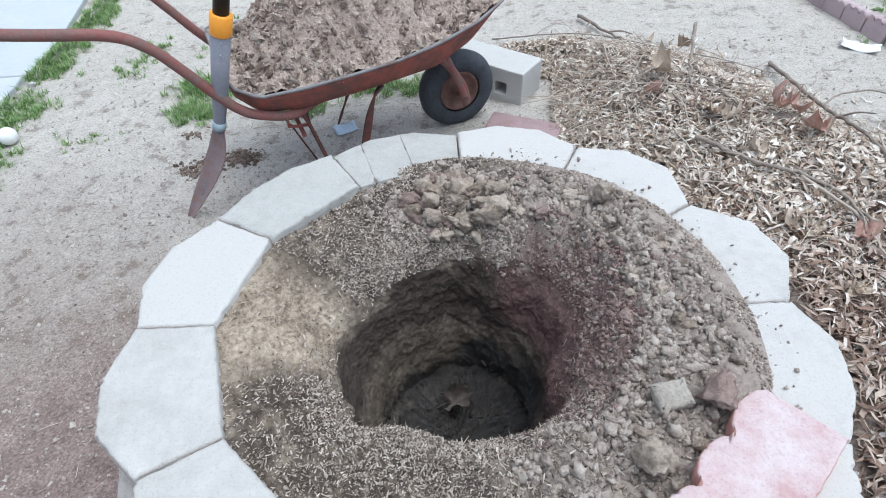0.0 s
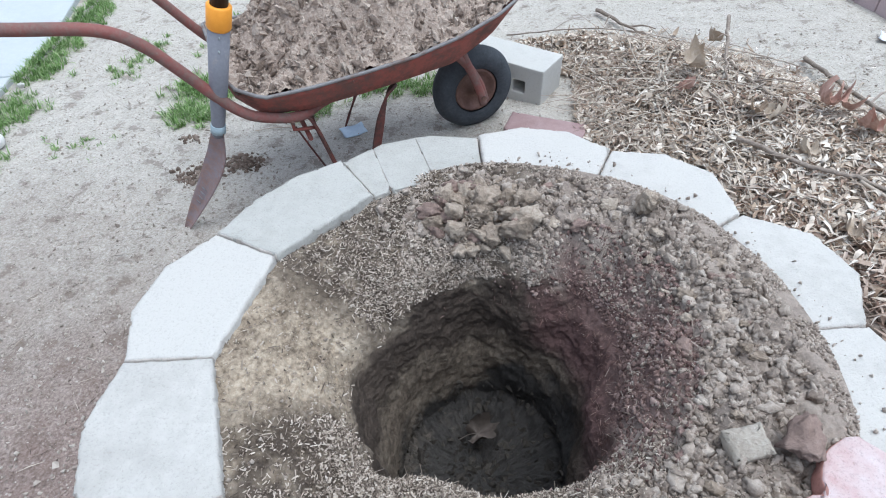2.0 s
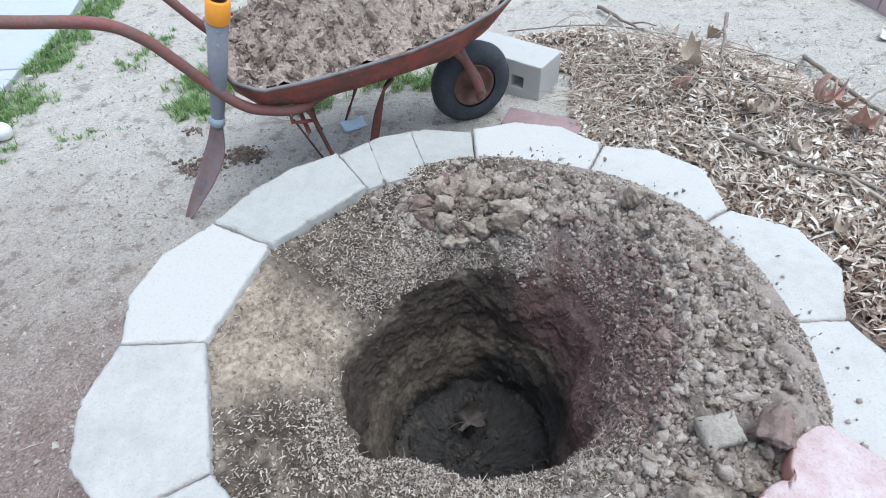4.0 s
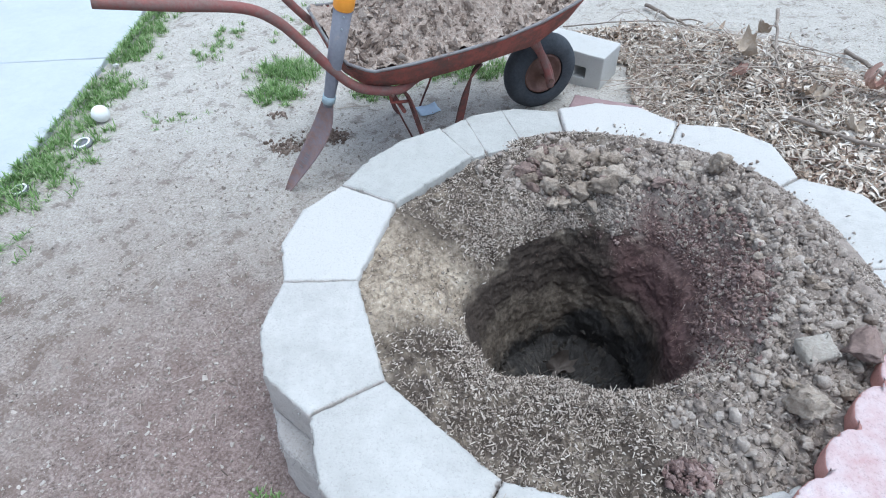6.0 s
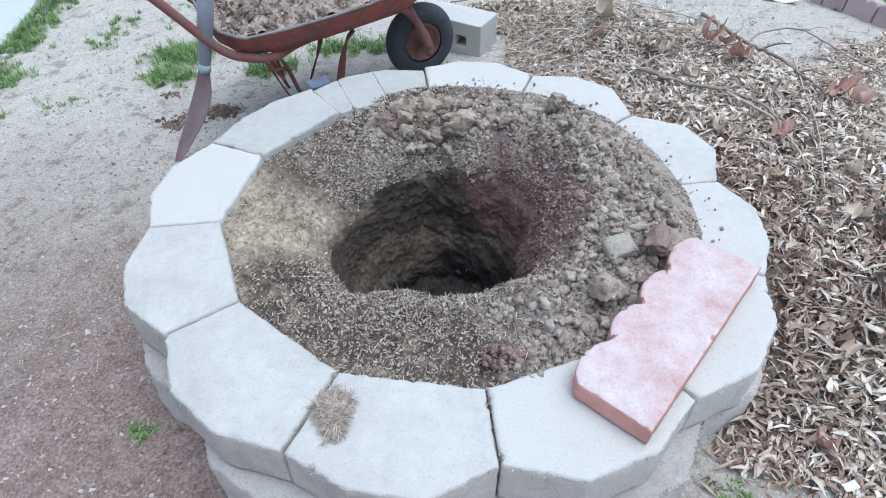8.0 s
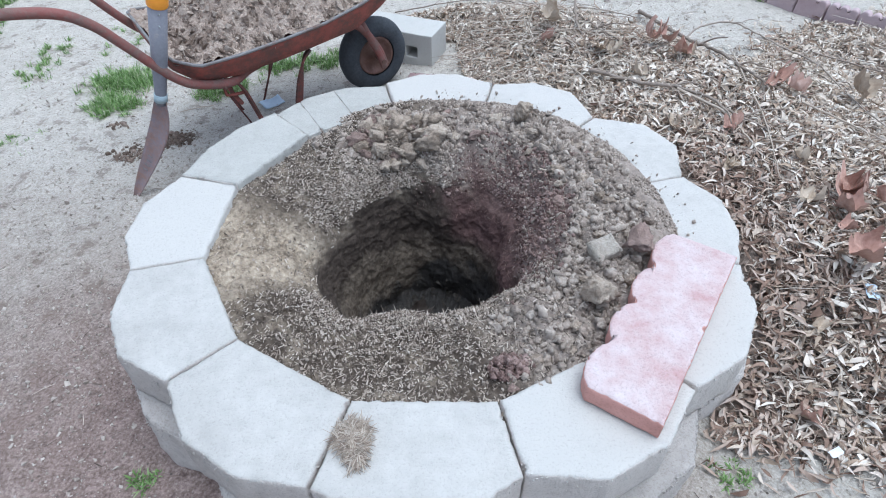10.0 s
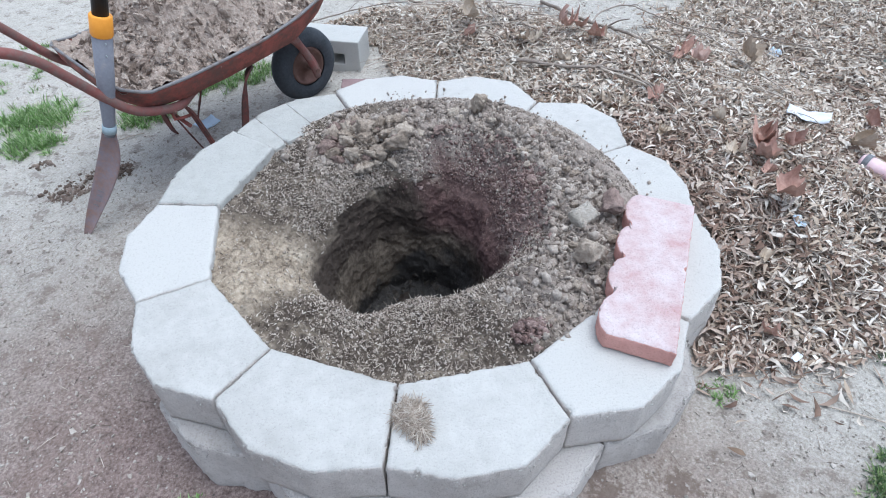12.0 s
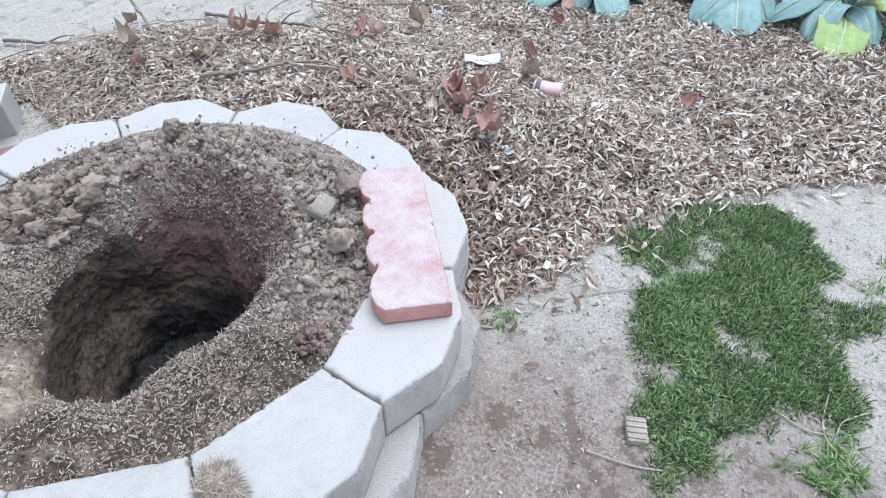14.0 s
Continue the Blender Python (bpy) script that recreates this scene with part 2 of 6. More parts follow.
EARTH = ground_material()
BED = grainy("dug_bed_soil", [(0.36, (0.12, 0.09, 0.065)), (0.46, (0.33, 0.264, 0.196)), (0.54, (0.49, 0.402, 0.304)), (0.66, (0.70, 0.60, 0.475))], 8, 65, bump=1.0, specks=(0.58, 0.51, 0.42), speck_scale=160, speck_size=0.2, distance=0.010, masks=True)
DAMP_SHADED = grainy("damp_shaded_subsoil", [(0.3, (0.025, 0.021, 0.018)), (0.5, (0.055, 0.047, 0.04)), (0.75, (0.11, 0.095, 0.082))], 12, 80, bump=0.9, islands=0.25)
ROOTY = grainy("rooty_red_brown_soil", [(0.3, (0.10, 0.060, 0.053)), (0.5, (0.21, 0.140, 0.122)), (0.75, (0.37, 0.275, 0.245))], 10, 85, bump=0.6, distance=0.010, islands=0.35)
CLOD = grainy("dry_soil_clod", [(0.28, (0.19, 0.148, 0.12)), (0.5, (0.39, 0.325, 0.273)), (0.72, (0.56, 0.485, 0.42))], 30, 130, bump=0.7, islands=0.3)
DARK_CRUMB = grainy("fresh_dark_crumbs", [(0.28, (0.10, 0.072, 0.056)), (0.5, (0.22, 0.165, 0.132)), (0.72, (0.36, 0.285, 0.235))], 30, 130, bump=0.9, islands=0.3)
GRIT = grainy("pale_grit", [(0.25, (0.30, 0.25, 0.215)), (0.5, (0.44, 0.38, 0.33)), (0.75, (0.55, 0.495, 0.44))], 30, 130, bump=0.4, islands=0.5)
BIG_CLOD = grainy("hard_soil_clod", [(0.3, (0.21, 0.163, 0.122)), (0.5, (0.39, 0.315, 0.25)), (0.7, (0.56, 0.475, 0.39))], 24, 110, bump=0.9, objects=0.15)
PALE_CLOD = grainy("pale_hard_clod", [(0.3, (0.28, 0.24, 0.195)), (0.5, (0.40, 0.35, 0.295)), (0.7, (0.52, 0.47, 0.41))], 14, 90, bump=0.8)
RED_CLOD = grainy("reddish_clod", [(0.25, (0.17, 0.118, 0.098)), (0.55, (0.33, 0.24, 0.205)), (0.8, (0.46, 0.355, 0.31))], 16, 95, bump=0.9)
HEAP = grainy("heaped_soil", [(0.3, (0.20, 0.148, 0.115)), (0.5, (0.40, 0.315, 0.26)), (0.7, (0.58, 0.485, 0.41))], 25, 100, bump=0.9, islands=0.35)
BLOCK = concrete_material("pale_wall_block", (0.515, 0.490, 0.457), (0.395, 0.373, 0.344), grit=0.08, wave=0.3)
BUFF_BLOCK = concrete_material("buff_wall_block", (0.44, 0.426, 0.395), (0.35, 0.335, 0.305), objects=0.1, grit=0.12, wave=0.26)
BLOCK_SIDE = concrete_material("split_block_face", (0.60, 0.55, 0.51), (0.42, 0.375, 0.34), objects=0.15, grit=0.35)
DUSTY_BLOCK = concrete_material("earth_stained_block", (0.47, 0.43, 0.40), (0.30, 0.27, 0.245), grit=0.4)
SLAB = concrete_material("poured_concrete", (0.49, 0.51, 0.52), (0.44, 0.46, 0.47), objects=0.0, pits=False)
CINDER = concrete_material("hollow_block_concrete", (0.50, 0.485, 0.455), (0.38, 0.362, 0.335))
FADED_PAVER = concrete_material("faded_red_paver", (0.36, 0.26, 0.255), (0.27, 0.18, 0.175), objects=0.0)
RED_PAVER = concrete_material("washed_red_paver_top", (0.64, 0.56, 0.555), (0.47, 0.29, 0.275), objects=0.0, wave=0.05, grit=0.22)
PAVER_SIDE = concrete_material("salmon_paver_side", (0.62, 0.34, 0.295), (0.50, 0.25, 0.21), objects=0.0, wave=0.05, grit=0.2)
DULL_PAVER = concrete_material("dull_red_edging", (0.47, 0.37, 0.375), (0.36, 0.26, 0.265), objects=0.2)
LITTER_BED = grainy("leaf_mould", [(0.36, (0.06, 0.045, 0.036)), (0.5, (0.19, 0.148, 0.12)), (0.64, (0.40, 0.33, 0.28))], 20, 60, bump=1.0)
LEAF = island_material("dry_willow_leaves", [(0.0, (0.24, 0.165, 0.115)), (0.18, (0.40, 0.31, 0.232)), (0.45, (0.55, 0.463, 0.38)), (0.78, (0.66, 0.58, 0.495)), (1.0, (0.76, 0.70, 0.62))], 0.75, 0.2, 70)
BROWN_LEAF = island_material("brown_willow_leaves", [(0.0, (0.13, 0.08, 0.058)), (0.25, (0.26, 0.175, 0.13)), (0.55, (0.38, 0.285, 0.225)), (0.85, (0.52, 0.42, 0.35)), (1.0, (0.70, 0.63, 0.56))], 0.7, 0.2, 70)
BIG_LEAF = grainy("russet_plane_leaf", [(0.25, (0.32, 0.18, 0.14)), (0.5, (0.49, 0.31, 0.25)), (0.75, (0.62, 0.45, 0.38))], 14, 60, rough=0.7, bump=0.3, objects=0.25)
DEAD_LEAF = grainy("dark_dead_leaf", [(0.25, (0.055, 0.042, 0.036)), (0.5, (0.095, 0.077, 0.066)), (0.75, (0.15, 0.125, 0.11))], 14, 60, rough=0.6, bump=0.3)
TAN_LEAF = grainy("tan_plane_leaf", [(0.25, (0.34, 0.25, 0.18)), (0.5, (0.48, 0.39, 0.30)), (0.75, (0.60, 0.52, 0.43))], 14, 60, rough=0.7, bump=0.3, objects=0.25)
CHIP = island_material("straw_and_chips", [(0.0, (0.06, 0.045, 0.035)), (0.40, (0.19, 0.15, 0.12)), (0.68, (0.40, 0.335, 0.275)), (0.93, (0.56, 0.485, 0.41)), (1.0, (0.68, 0.61, 0.53))], 0.85, 0.1, 120)
STRAW = island_material("dead_straw", [(0.0, (0.22, 0.165, 0.13)), (0.5, (0.40, 0.33, 0.265)), (1.0, (0.60, 0.53, 0.45))], 0.8, 0.1, 120)
ROOT = island_material("fine_red_roots", [(0.0, (0.09, 0.045, 0.038)), (0.5, (0.21, 0.125, 0.105)), (0.9, (0.36, 0.25, 0.21)), (1.0, (0.58, 0.50, 0.43))], 0.8, 0.1, 120)
TWIG = grainy("dry_twig_bark", [(0.3, (0.19, 0.15, 0.12)), (0.55, (0.33, 0.275, 0.23)), (0.8, (0.48, 0.42, 0.36))], 25, 120, bump=0.5, objects=0.3)
GRASS = island_material("fresh_grass_blades", [(0.0, (0.11, 0.18, 0.055)), (0.4, (0.20, 0.32, 0.10)), (0.75, (0.31, 0.44, 0.18)), (0.93, (0.43, 0.49, 0.28)), (1.0, (0.58, 0.53, 0.40))], 0.6, 0.15, 40, 0.1, 0.3)
LAWN = island_material("dull_lawn_blades", [(0.0, (0.035, 0.060, 0.030)), (0.35, (0.085, 0.145, 0.060)), (0.70, (0.20, 0.285, 0.105)), (0.90, (0.37, 0.43, 0.18)), (1.0, (0.55, 0.51, 0.38))], 0.65, 0.15, 40, 0.1, 0.25)
CABBAGE = grainy("blue_green_brassica_leaf", [(0.3, (0.18, 0.29, 0.255)), (0.5, (0.27, 0.40, 0.365)), (0.72, (0.40, 0.52, 0.49))], 6, 35, rough=0.55, bump=0.35)
CABBAGE_OLD = grainy("yellowing_brassica_leaf", [(0.3, (0.20, 0.33, 0.10)), (0.5, (0.36, 0.46, 0.17)), (0.72, (0.55, 0.52, 0.24))], 8, 35, rough=0.55, bump=0.35)
RIB = grainy("pale_leaf_rib", [(0.3, (0.40, 0.50, 0.36)), (0.7, (0.58, 0.65, 0.52))], 9, 50, rough=0.5, bump=0.1)
RED_STEEL = rusty_paint("worn_red_paint", (0.30, 0.085, 0.065), (0.15, 0.085, 0.072), 0.50)
TUBE_STEEL = rusty_paint("rusty_red_tube", (0.235, 0.09, 0.078), (0.19, 0.125, 0.11), 0.50)
LEG_STEEL = rusty_paint("dark_rusty_leg", (0.17, 0.055, 0.045), (0.085, 0.055, 0.05), 0.48)
GREY_STEEL = rusty_paint("grey_tray_lip", (0.22, 0.21, 0.21), (0.16, 0.11, 0.09), 0.55)
WHEEL_RIM = rusty_paint("rusty_wheel_rim", (0.22, 0.125, 0.105), (0.15, 0.09, 0.072), 0.46)
RUBBER = grainy("worn_tyre_rubber", [(0.3, (0.035, 0.039, 0.046)), (0.6, (0.068, 0.074, 0.084)), (0.8, (0.13, 0.13, 0.135))], 18, 90, rough=0.8, bump=0.2)
SPADE_STEEL = rusty_paint("rusty_spade_steel", (0.27, 0.22, 0.235), (0.29, 0.185, 0.155), 0.5, 0.5, 0.0)
GREY_PAINT = rusty_paint("grey_socket_paint", (0.23, 0.23, 0.26), (0.30, 0.27, 0.26), 0.62, 0.5)
LIGHT_STEEL = rusty_paint("bare_steel_step", (0.42, 0.45, 0.47), (0.24, 0.19, 0.17), 0.6, 0.45, 0.4)
TAPE = grainy("faded_blue_grey_band", [(0.3, (0.30, 0.38, 0.42)), (0.7, (0.44, 0.52, 0.55))], 20, 80, rough=0.6, bump=0.15)
BLACK_GRIP = grainy("black_fibreglass", [(0.3, (0.012, 0.012, 0.013)), (0.7, (0.03, 0.03, 0.032))], 20, 90, rough=0.45, bump=0.05)
ORANGE = grainy("orange_plastic", [(0.3, (0.80, 0.30, 0.03)), (0.7, (0.90, 0.38, 0.05))], 9, 60, rough=0.45, bump=0.06)
WHITE = grainy("scuffed_white_plastic", [(0.3, (0.70, 0.69, 0.66)), (0.7, (0.84, 0.83, 0.80))], 12, 80, rough=0.6, bump=0.1)
PAPER = grainy("weathered_paper", [(0.3, (0.62, 0.64, 0.68)), (0.7, (0.80, 0.81, 0.84))], 10, 60, rough=0.85, bump=0.15)
BLUE_CARD = grainy("faded_blue_card", [(0.3, (0.45, 0.55, 0.66)), (0.7, (0.60, 0.69, 0.78))], 10, 60, rough=0.8, bump=0.1)
PINK_CAN = grainy("faded_pink_can", [(0.3, (0.74, 0.44, 0.46)), (0.7, (0.80, 0.64, 0.64))], 9, 50, rough=0.45, bump=0.1)
DARK_METAL = grainy("dull_dark_metal", [(0.3, (0.10, 0.10, 0.11)), (0.7, (0.24, 0.24, 0.25))], 20, 90, rough=0.5, bump=0.15)
WOOD = grainy("weathered_wood", [(0.3, (0.30, 0.25, 0.20)), (0.55, (0.48, 0.42, 0.35)), (0.8, (0.62, 0.56, 0.48))], 12, 80, bump=0.6)

# ---- mesh helpers ----
RNG = random.Random(7)
NP = np.random.RandomState(11)


def fbm(x, y, z=0.0, octaves=4, rough=0.5):
    total, amp, scale = 0.0, 1.0, 1.0
    for _ in range(octaves):
        total += amp * noise.noise((x * scale, y * scale, z * scale))
        amp *= rough
        scale *= 2.1
    return total


def smooth01(x):
    x = max(0.0, min(1.0, x))
    return x * x * (3 - 2 * x)


def mesh_ob(name, verts, faces, material, parent=None, smooth=True, label=""):
    me = bpy.data.meshes.new(name)
    me.from_pydata(verts, [], faces)
    for m in (material if isinstance(material, (list, tuple)) else [material]):
        me.materials.append(m)
    if smooth:
        me.polygons.foreach_set("use_smooth", [len(p.vertices) < 5 for p in me.polygons])
    me.update()
    ob = new(name, me)
    ob.parent = parent
    if label:
        ob["label"] = label
    return ob


def part(name, bm, material, parent, label="", smooth=True):
    me = bpy.data.meshes.new(name)
    bm.normal_update()
    bm.to_mesh(me)
    bm.free()
    me.materials.append(material)
    if smooth:
        me.polygons.foreach_set("use_smooth", [True] * len(me.polygons))
    ob = new(name, me)
    ob.parent = parent
    if label:
        ob["label"] = label
    return ob


def empty(name, place=(0, 0, 0), m=None):
    ob = new(name)
    ob.matrix_world = m if m else Matrix.Translation(place)
    return ob


def spline(points, per=6):
    """Points along a smooth curve through the given ones."""
    p = [Vector(q) for q in points]
    p = [2 * p[0] - p[1]] + p + [2 * p[-1] - p[-2]]
    out = []
    for i in range(1, len(p) - 2):
        a, b, c, d = p[i - 1:i + 3]
        for k in range(per):
            t = k / per
            out.append(0.5 * (2 * b + (c - a) * t + (2 * a - 5 * b + 4 * c - d) * t * t + (3 * b - a - 3 * c + d) * t ** 3))
    return out + [p[-2]]


def tube(points, radius, sides=10, closed=False, flat=None):
    """A tube along the points; radius a number or one for each point; flat: (width, thickness) for a strap."""
    pts = [Vector(p) for p in points]
    n = len(pts)
    rs = radius if isinstance(radius, (list, tuple)) else [radius] * n
    verts, faces = [], []
    up = Vector((0.13, 0.21, 1)).normalized()
    for i, p in enumerate(pts):
        d = (pts[(i + 1) % n] - pts[i - 1]) if closed else (pts[min(i + 1, n - 1)] - pts[max(i - 1, 0)])
        d.normalize()
        s = d.cross(up)
        if s.length < 1e-3:
            s = d.cross(Vector((1, 0, 0)))
        s.normalize()
        u = s.cross(d)
        for k in range(sides):
            a = 2 * math.pi * (k + 0.5) / sides
            if flat:
                verts.append(p + s * (flat[0] / 2 * (1 if math.cos(a) > 0 else -1)) + u * (flat[1] / 2 * (1 if math.sin(a) > 0 else -1)))
            else:
                verts.append(p + (s * math.cos(a) + u * math.sin(a)) * rs[i])
    for i in range(n if closed else n - 1):
        j = (i + 1) % n
        for k in range(sides):
            q = (k + 1) % sides
            faces.append((i * sides + k, i * sides + q, j * sides + q, j * sides + k))
    if not closed:
        faces.append(tuple(range(sides))[::-1])
        faces.append(tuple((n - 1) * sides + k for k in range(sides)))
    return verts, faces


def lathe(profile, sides=32):
    """A body of turning about z from (radius, z) pairs."""
    verts, faces = [], []
    for r, z in profile:
        for k in range(sides):
            a = 2 * math.pi * k / sides
            verts.append((r * math.cos(a), r * math.sin(a), z))
    for i in range(len(profile) - 1):
        for k in range(sides):
            q = (k + 1) % sides
            faces.append((i * sides + k, i * sides + q, (i + 1) * sides + q, (i + 1) * sides + k))
    return verts, faces


def resample(poly, step):
    out = []
    for i, a in enumerate(poly):
        a, b = Vector(a), Vector(poly[(i + 1) % len(poly)])
        k = max(1, round((b - a).length / step))
        out += [a.lerp(b, j / k) for j in range(k)]
    return out


def worn_prism(poly, z0, z1, round_by=0.009, step=0.014, rough=0.0022, face_rough=0.0, seed=0.0, top_rough=0.0012):
    """A cast or split block: an outline (anticlockwise) pulled up from z0 to z1, edges rubbed round and chipped."""
    pts = resample([(p[0], p[1], 0) for p in poly], step)
    n = len(pts)
    nor = []
    for i in range(n):
        d = pts[(i + 1) % n] - pts[i - 1]
        nor.append(Vector((d.y, -d.x, 0)).normalized())
    h = z1 - z0
    levels = [(0.0, 0.003), (0.12, 0.0), (0.3, 0.0), (0.5, 0.0), (0.7, 0.0), (1 - round_by * 1.2 / h, 0.0), (1 - round_by * 0.4 / h, round_by * 0.3), (1.0, round_by)]
    verts, faces = [], []
    for f, inset in levels:
        for i, p in enumerate(pts):
            z = z0 + f * h
            w = rough * fbm(p.x * 60 + seed, p.y * 60, z * 60, 3) + face_rough * fbm(p.x * 22 + seed, p.y * 22, z * 30, 3)
            chip = max(0.0, fbm(p.x * 40 + seed, p.y * 40, 5.0, 3) - 0.36) * 0.013 if f > 0.85 else 0.0
            q = p + nor[i] * (w - inset - chip)
            verts.append((q.x, q.y, z - (chip * 0.5 if 0.85 < f < 1 else 0)))
    for k in range(len(levels) - 1):
        for i in range(n):
            j = (i + 1) % n
            faces.append((k * n + i, k * n + j, (k + 1) * n + j, (k + 1) * n + i))
    cx, cy = sum(p.x for p in pts) / n, sum(p.y for p in pts) / n
    last = (len(levels) - 1) * n
    rim = [Vector(verts[last + i]) for i in range(n)]
    span = max(2, int(0.05 / step))
    soft = [sum((rim[(i + k) % n] for k in range(-span, span + 1)), Vector()) / (2 * span + 1) for i in range(n)]
    for f in (0.95, 0.8, 0.55, 0.28):
        start = len(verts)
        for i in range(n):
            a = soft[i]
            x, y = cx + (a[0] - cx) * f, cy + (a[1] - cy) * f
            verts.append((x, y, z1 + top_rough * fbm(x * 14 + seed, y * 14, 2.0, 3)))
        for i in range(n):
            j = (i + 1) % n
            faces.append((last + i, last + j, start + j, start + i))
        last = start
    verts += [(cx, cy, z1), (cx, cy, z0)]
    for i in range(n):
        j = (i + 1) % n
        faces.append((last + i, last + j, len(verts) - 2))
        faces.append((j, i, len(verts) - 1))
    return verts, faces


def joined(pieces):
    verts, faces = [], []
    for v, f in pieces:
        o = len(verts)
        verts += [tuple(p) for p in v]
        faces += [tuple(i + o for i in q) for q in f]
    return verts, faces


def icosphere(sub):
    bm = bmesh.new()
    bmesh.ops.create_icosphere(bm, subdivisions=sub, radius=1.0)
    v = [tuple(p.co) for p in bm.verts]
    f = [tuple(p.index for p in q.verts) for q in bm.faces]
    bm.free()
    return v, f


BALLS = {s: icosphere(s) for s in (1, 2, 3, 4)}


def shard(seed):
    """An angular crumb: the hull of a few points on a bumpy ball."""
    rs = random.Random(seed)
    bm = bmesh.new()
    for _ in range(rs.choice((8, 9, 10, 12))):
        d = Vector((rs.gauss(0, 1), rs.gauss(0, 1), rs.gauss(0, 1))).normalized()
        bm.verts.new(d * rs.uniform(0.6, 1.2))
    hull = bmesh.ops.convex_hull(bm, input=list(bm.verts))
    bmesh.ops.delete(bm, geom=[g for g in hull["geom_interior"] if isinstance(g, bmesh.types.BMVert)], context="VERTS")
    bm.verts.index_update()
    v = [tuple(p.co) for p in bm.verts]
    f = [tuple(p.index for p in q.verts) for q in bm.faces]
    bm.free()
    return v, f


SHARDS = [shard(k) for k in range(60)]


def crumb(center, size):
    """One loose angular crumb, turned and squashed by chance."""
    v, f = SHARDS[RNG.randrange(len(SHARDS))]
    e = Euler((RNG.uniform(0, 6), RNG.uniform(0, 6), RNG.uniform(0, 6))).to_matrix() @ Matrix.Diagonal((RNG.uniform(0.8, 1.6), RNG.uniform(0.7, 1.2), RNG.uniform(0.5, 0.9))) * size
    c = Vector(center)
    return [tuple(e @ Vector(p) + c) for p in v], f


def clod_body(center, size, flat, seed):
    """A large broken clod: an angular hull cut finer and knocked about."""
    rs = random.Random(seed)
    bm = bmesh.new()
    for _ in range(15):
        d = Vector((rs.gauss(0, 1), rs.gauss(0, 1), rs.gauss(0, 1))).normalized()
        bm.verts.new(d * rs.uniform(0.78, 1.12))
    hull = bmesh.ops.convex_hull(bm, input=list(bm.verts))
    bmesh.ops.delete(bm, geom=[g for g in hull["geom_interior"] if isinstance(g, bmesh.types.BMVert)], context="VERTS")
    bmesh.ops.subdivide_edges(bm, edges=list(bm.edges), cuts=5, use_grid_fill=True)
    bmesh.ops.smooth_vert(bm, verts=list(bm.verts), factor=0.35, use_axis_x=True, use_axis_y=True, use_axis_z=True)
    bm.verts.index_update()
    e = Euler((rs.uniform(0, 6), rs.uniform(0, 6), rs.uniform(0, 6))).to_matrix()
    sx, sy = rs.uniform(0.8, 1.45), rs.uniform(0.75, 1.1)
    v = []
    for p in bm.verts:
        near, _ = noise.voronoi((p.co.x * 2.1 + seed, p.co.y * 2.1, p.co.z * 2.1))
        c = p.co * (0.92 + 0.22 * fbm(p.co.x * 2 + seed, p.co.y * 2, p.co.z * 2, 3) + 0.14 * fbm(p.co.x * 4 + seed, p.co.y * 4, p.co.z * 4, 4, 0.75) - 0.15 * (1 - smooth01((near[1] - near[0]) * 4)))
        c = e @ c
        v.append((center[0] + c.x * sx * size, center[1] + c.y * sy * size, center[2] + c.z * size * flat))
    f = [tuple(p.index for p in q.verts) for q in bm.faces]
    bm.free()
    return v, f


def lump(center, size, sub=2, rough=0.35, freq=1.4, seed=None, flat=0.8):
    """A rounded lump: a ball knocked out of shape."""
    seed = RNG.uniform(0, 100) if seed is None else seed
    v, f = BALLS[sub]
    e = Euler((RNG.uniform(0, 6), RNG.uniform(0, 6), RNG.uniform(0, 6))).to_matrix()
    sx, sy, sz = size * RNG.uniform(0.75, 1.25), size * RNG.uniform(0.75, 1.2), size * RNG.uniform(0.6, 1.0) * flat
    out = []
    for p in v:
        d = 1 + rough * fbm(p[0] * freq + seed, p[1] * freq, p[2] * freq, 2 if sub < 3 else 5, 0.55)
        q = e @ Vector((p[0] * sx * d, p[1] * sy * d, p[2] * sz * d))
        out.append((q.x + center[0], q.y + center[1], q.z + center[2]))
    return out, f


# ---- lie of the land ----
RING_C = (0.14, 1.27)
RING_TOP = 0.34
LITTER = [(0.78, 0.69), (1.11, 0.60), (1.44, 0.58), (1.85, 0.38), (2.3, -0.02), (4.6, -0.6), (6.5, -0.5), (6.5, 3.7), (4.0, 3.4), (3.0, 3.2), (2.25, 3.0), (1.94, 2.85), (1.74, 2.6),
          (1.56, 2.64), (1.38, 2.95), (1.17, 3.15), (0.9, 3.36), (0.38, 3.5), (0.0, 3.4), (0.3, 3.02), (0.32, 2.7), (0.42, 2.1), (0.9, 1.5)]


def inside(poly, x, y):
    c = False
    for i, (ax, ay) in enumerate(poly):
        bx, by = poly[i - 1]
        if (ay > y) != (by > y) and x < (bx - ax) * (y - ay) / (by - ay) + ax:
            c = not c
    return c


def edge_distance(line, x, y):
    best = 9.0
    for (ax, ay), (bx, by) in zip(line, line[1:]):
        dx, dy = bx - ax, by - ay
        t = max(0.0, min(1.0, ((x - ax) * dx + (y - ay) * dy) / (dx * dx + dy * dy)))
        best = min(best, math.hypot(x - ax - t * dx, y - ay - t * dy))
    return best


def land(x, y):
    """Height of the bare earth."""
    z = 0.03 + 0.065 * x - 0.015 * (y - 1.3)
    z = -0.12 + 0.21 * smooth01((z + 0.16) / 0.29)
    near = max(0.0, 1 - math.hypot(x - 0.5, y - 1.5) / 9)
    return z + near * (0.010 * fbm(x * 1.7, y * 1.7, 0, 3) + 0.006 * fbm(x * 9, y * 9, 3, 3))


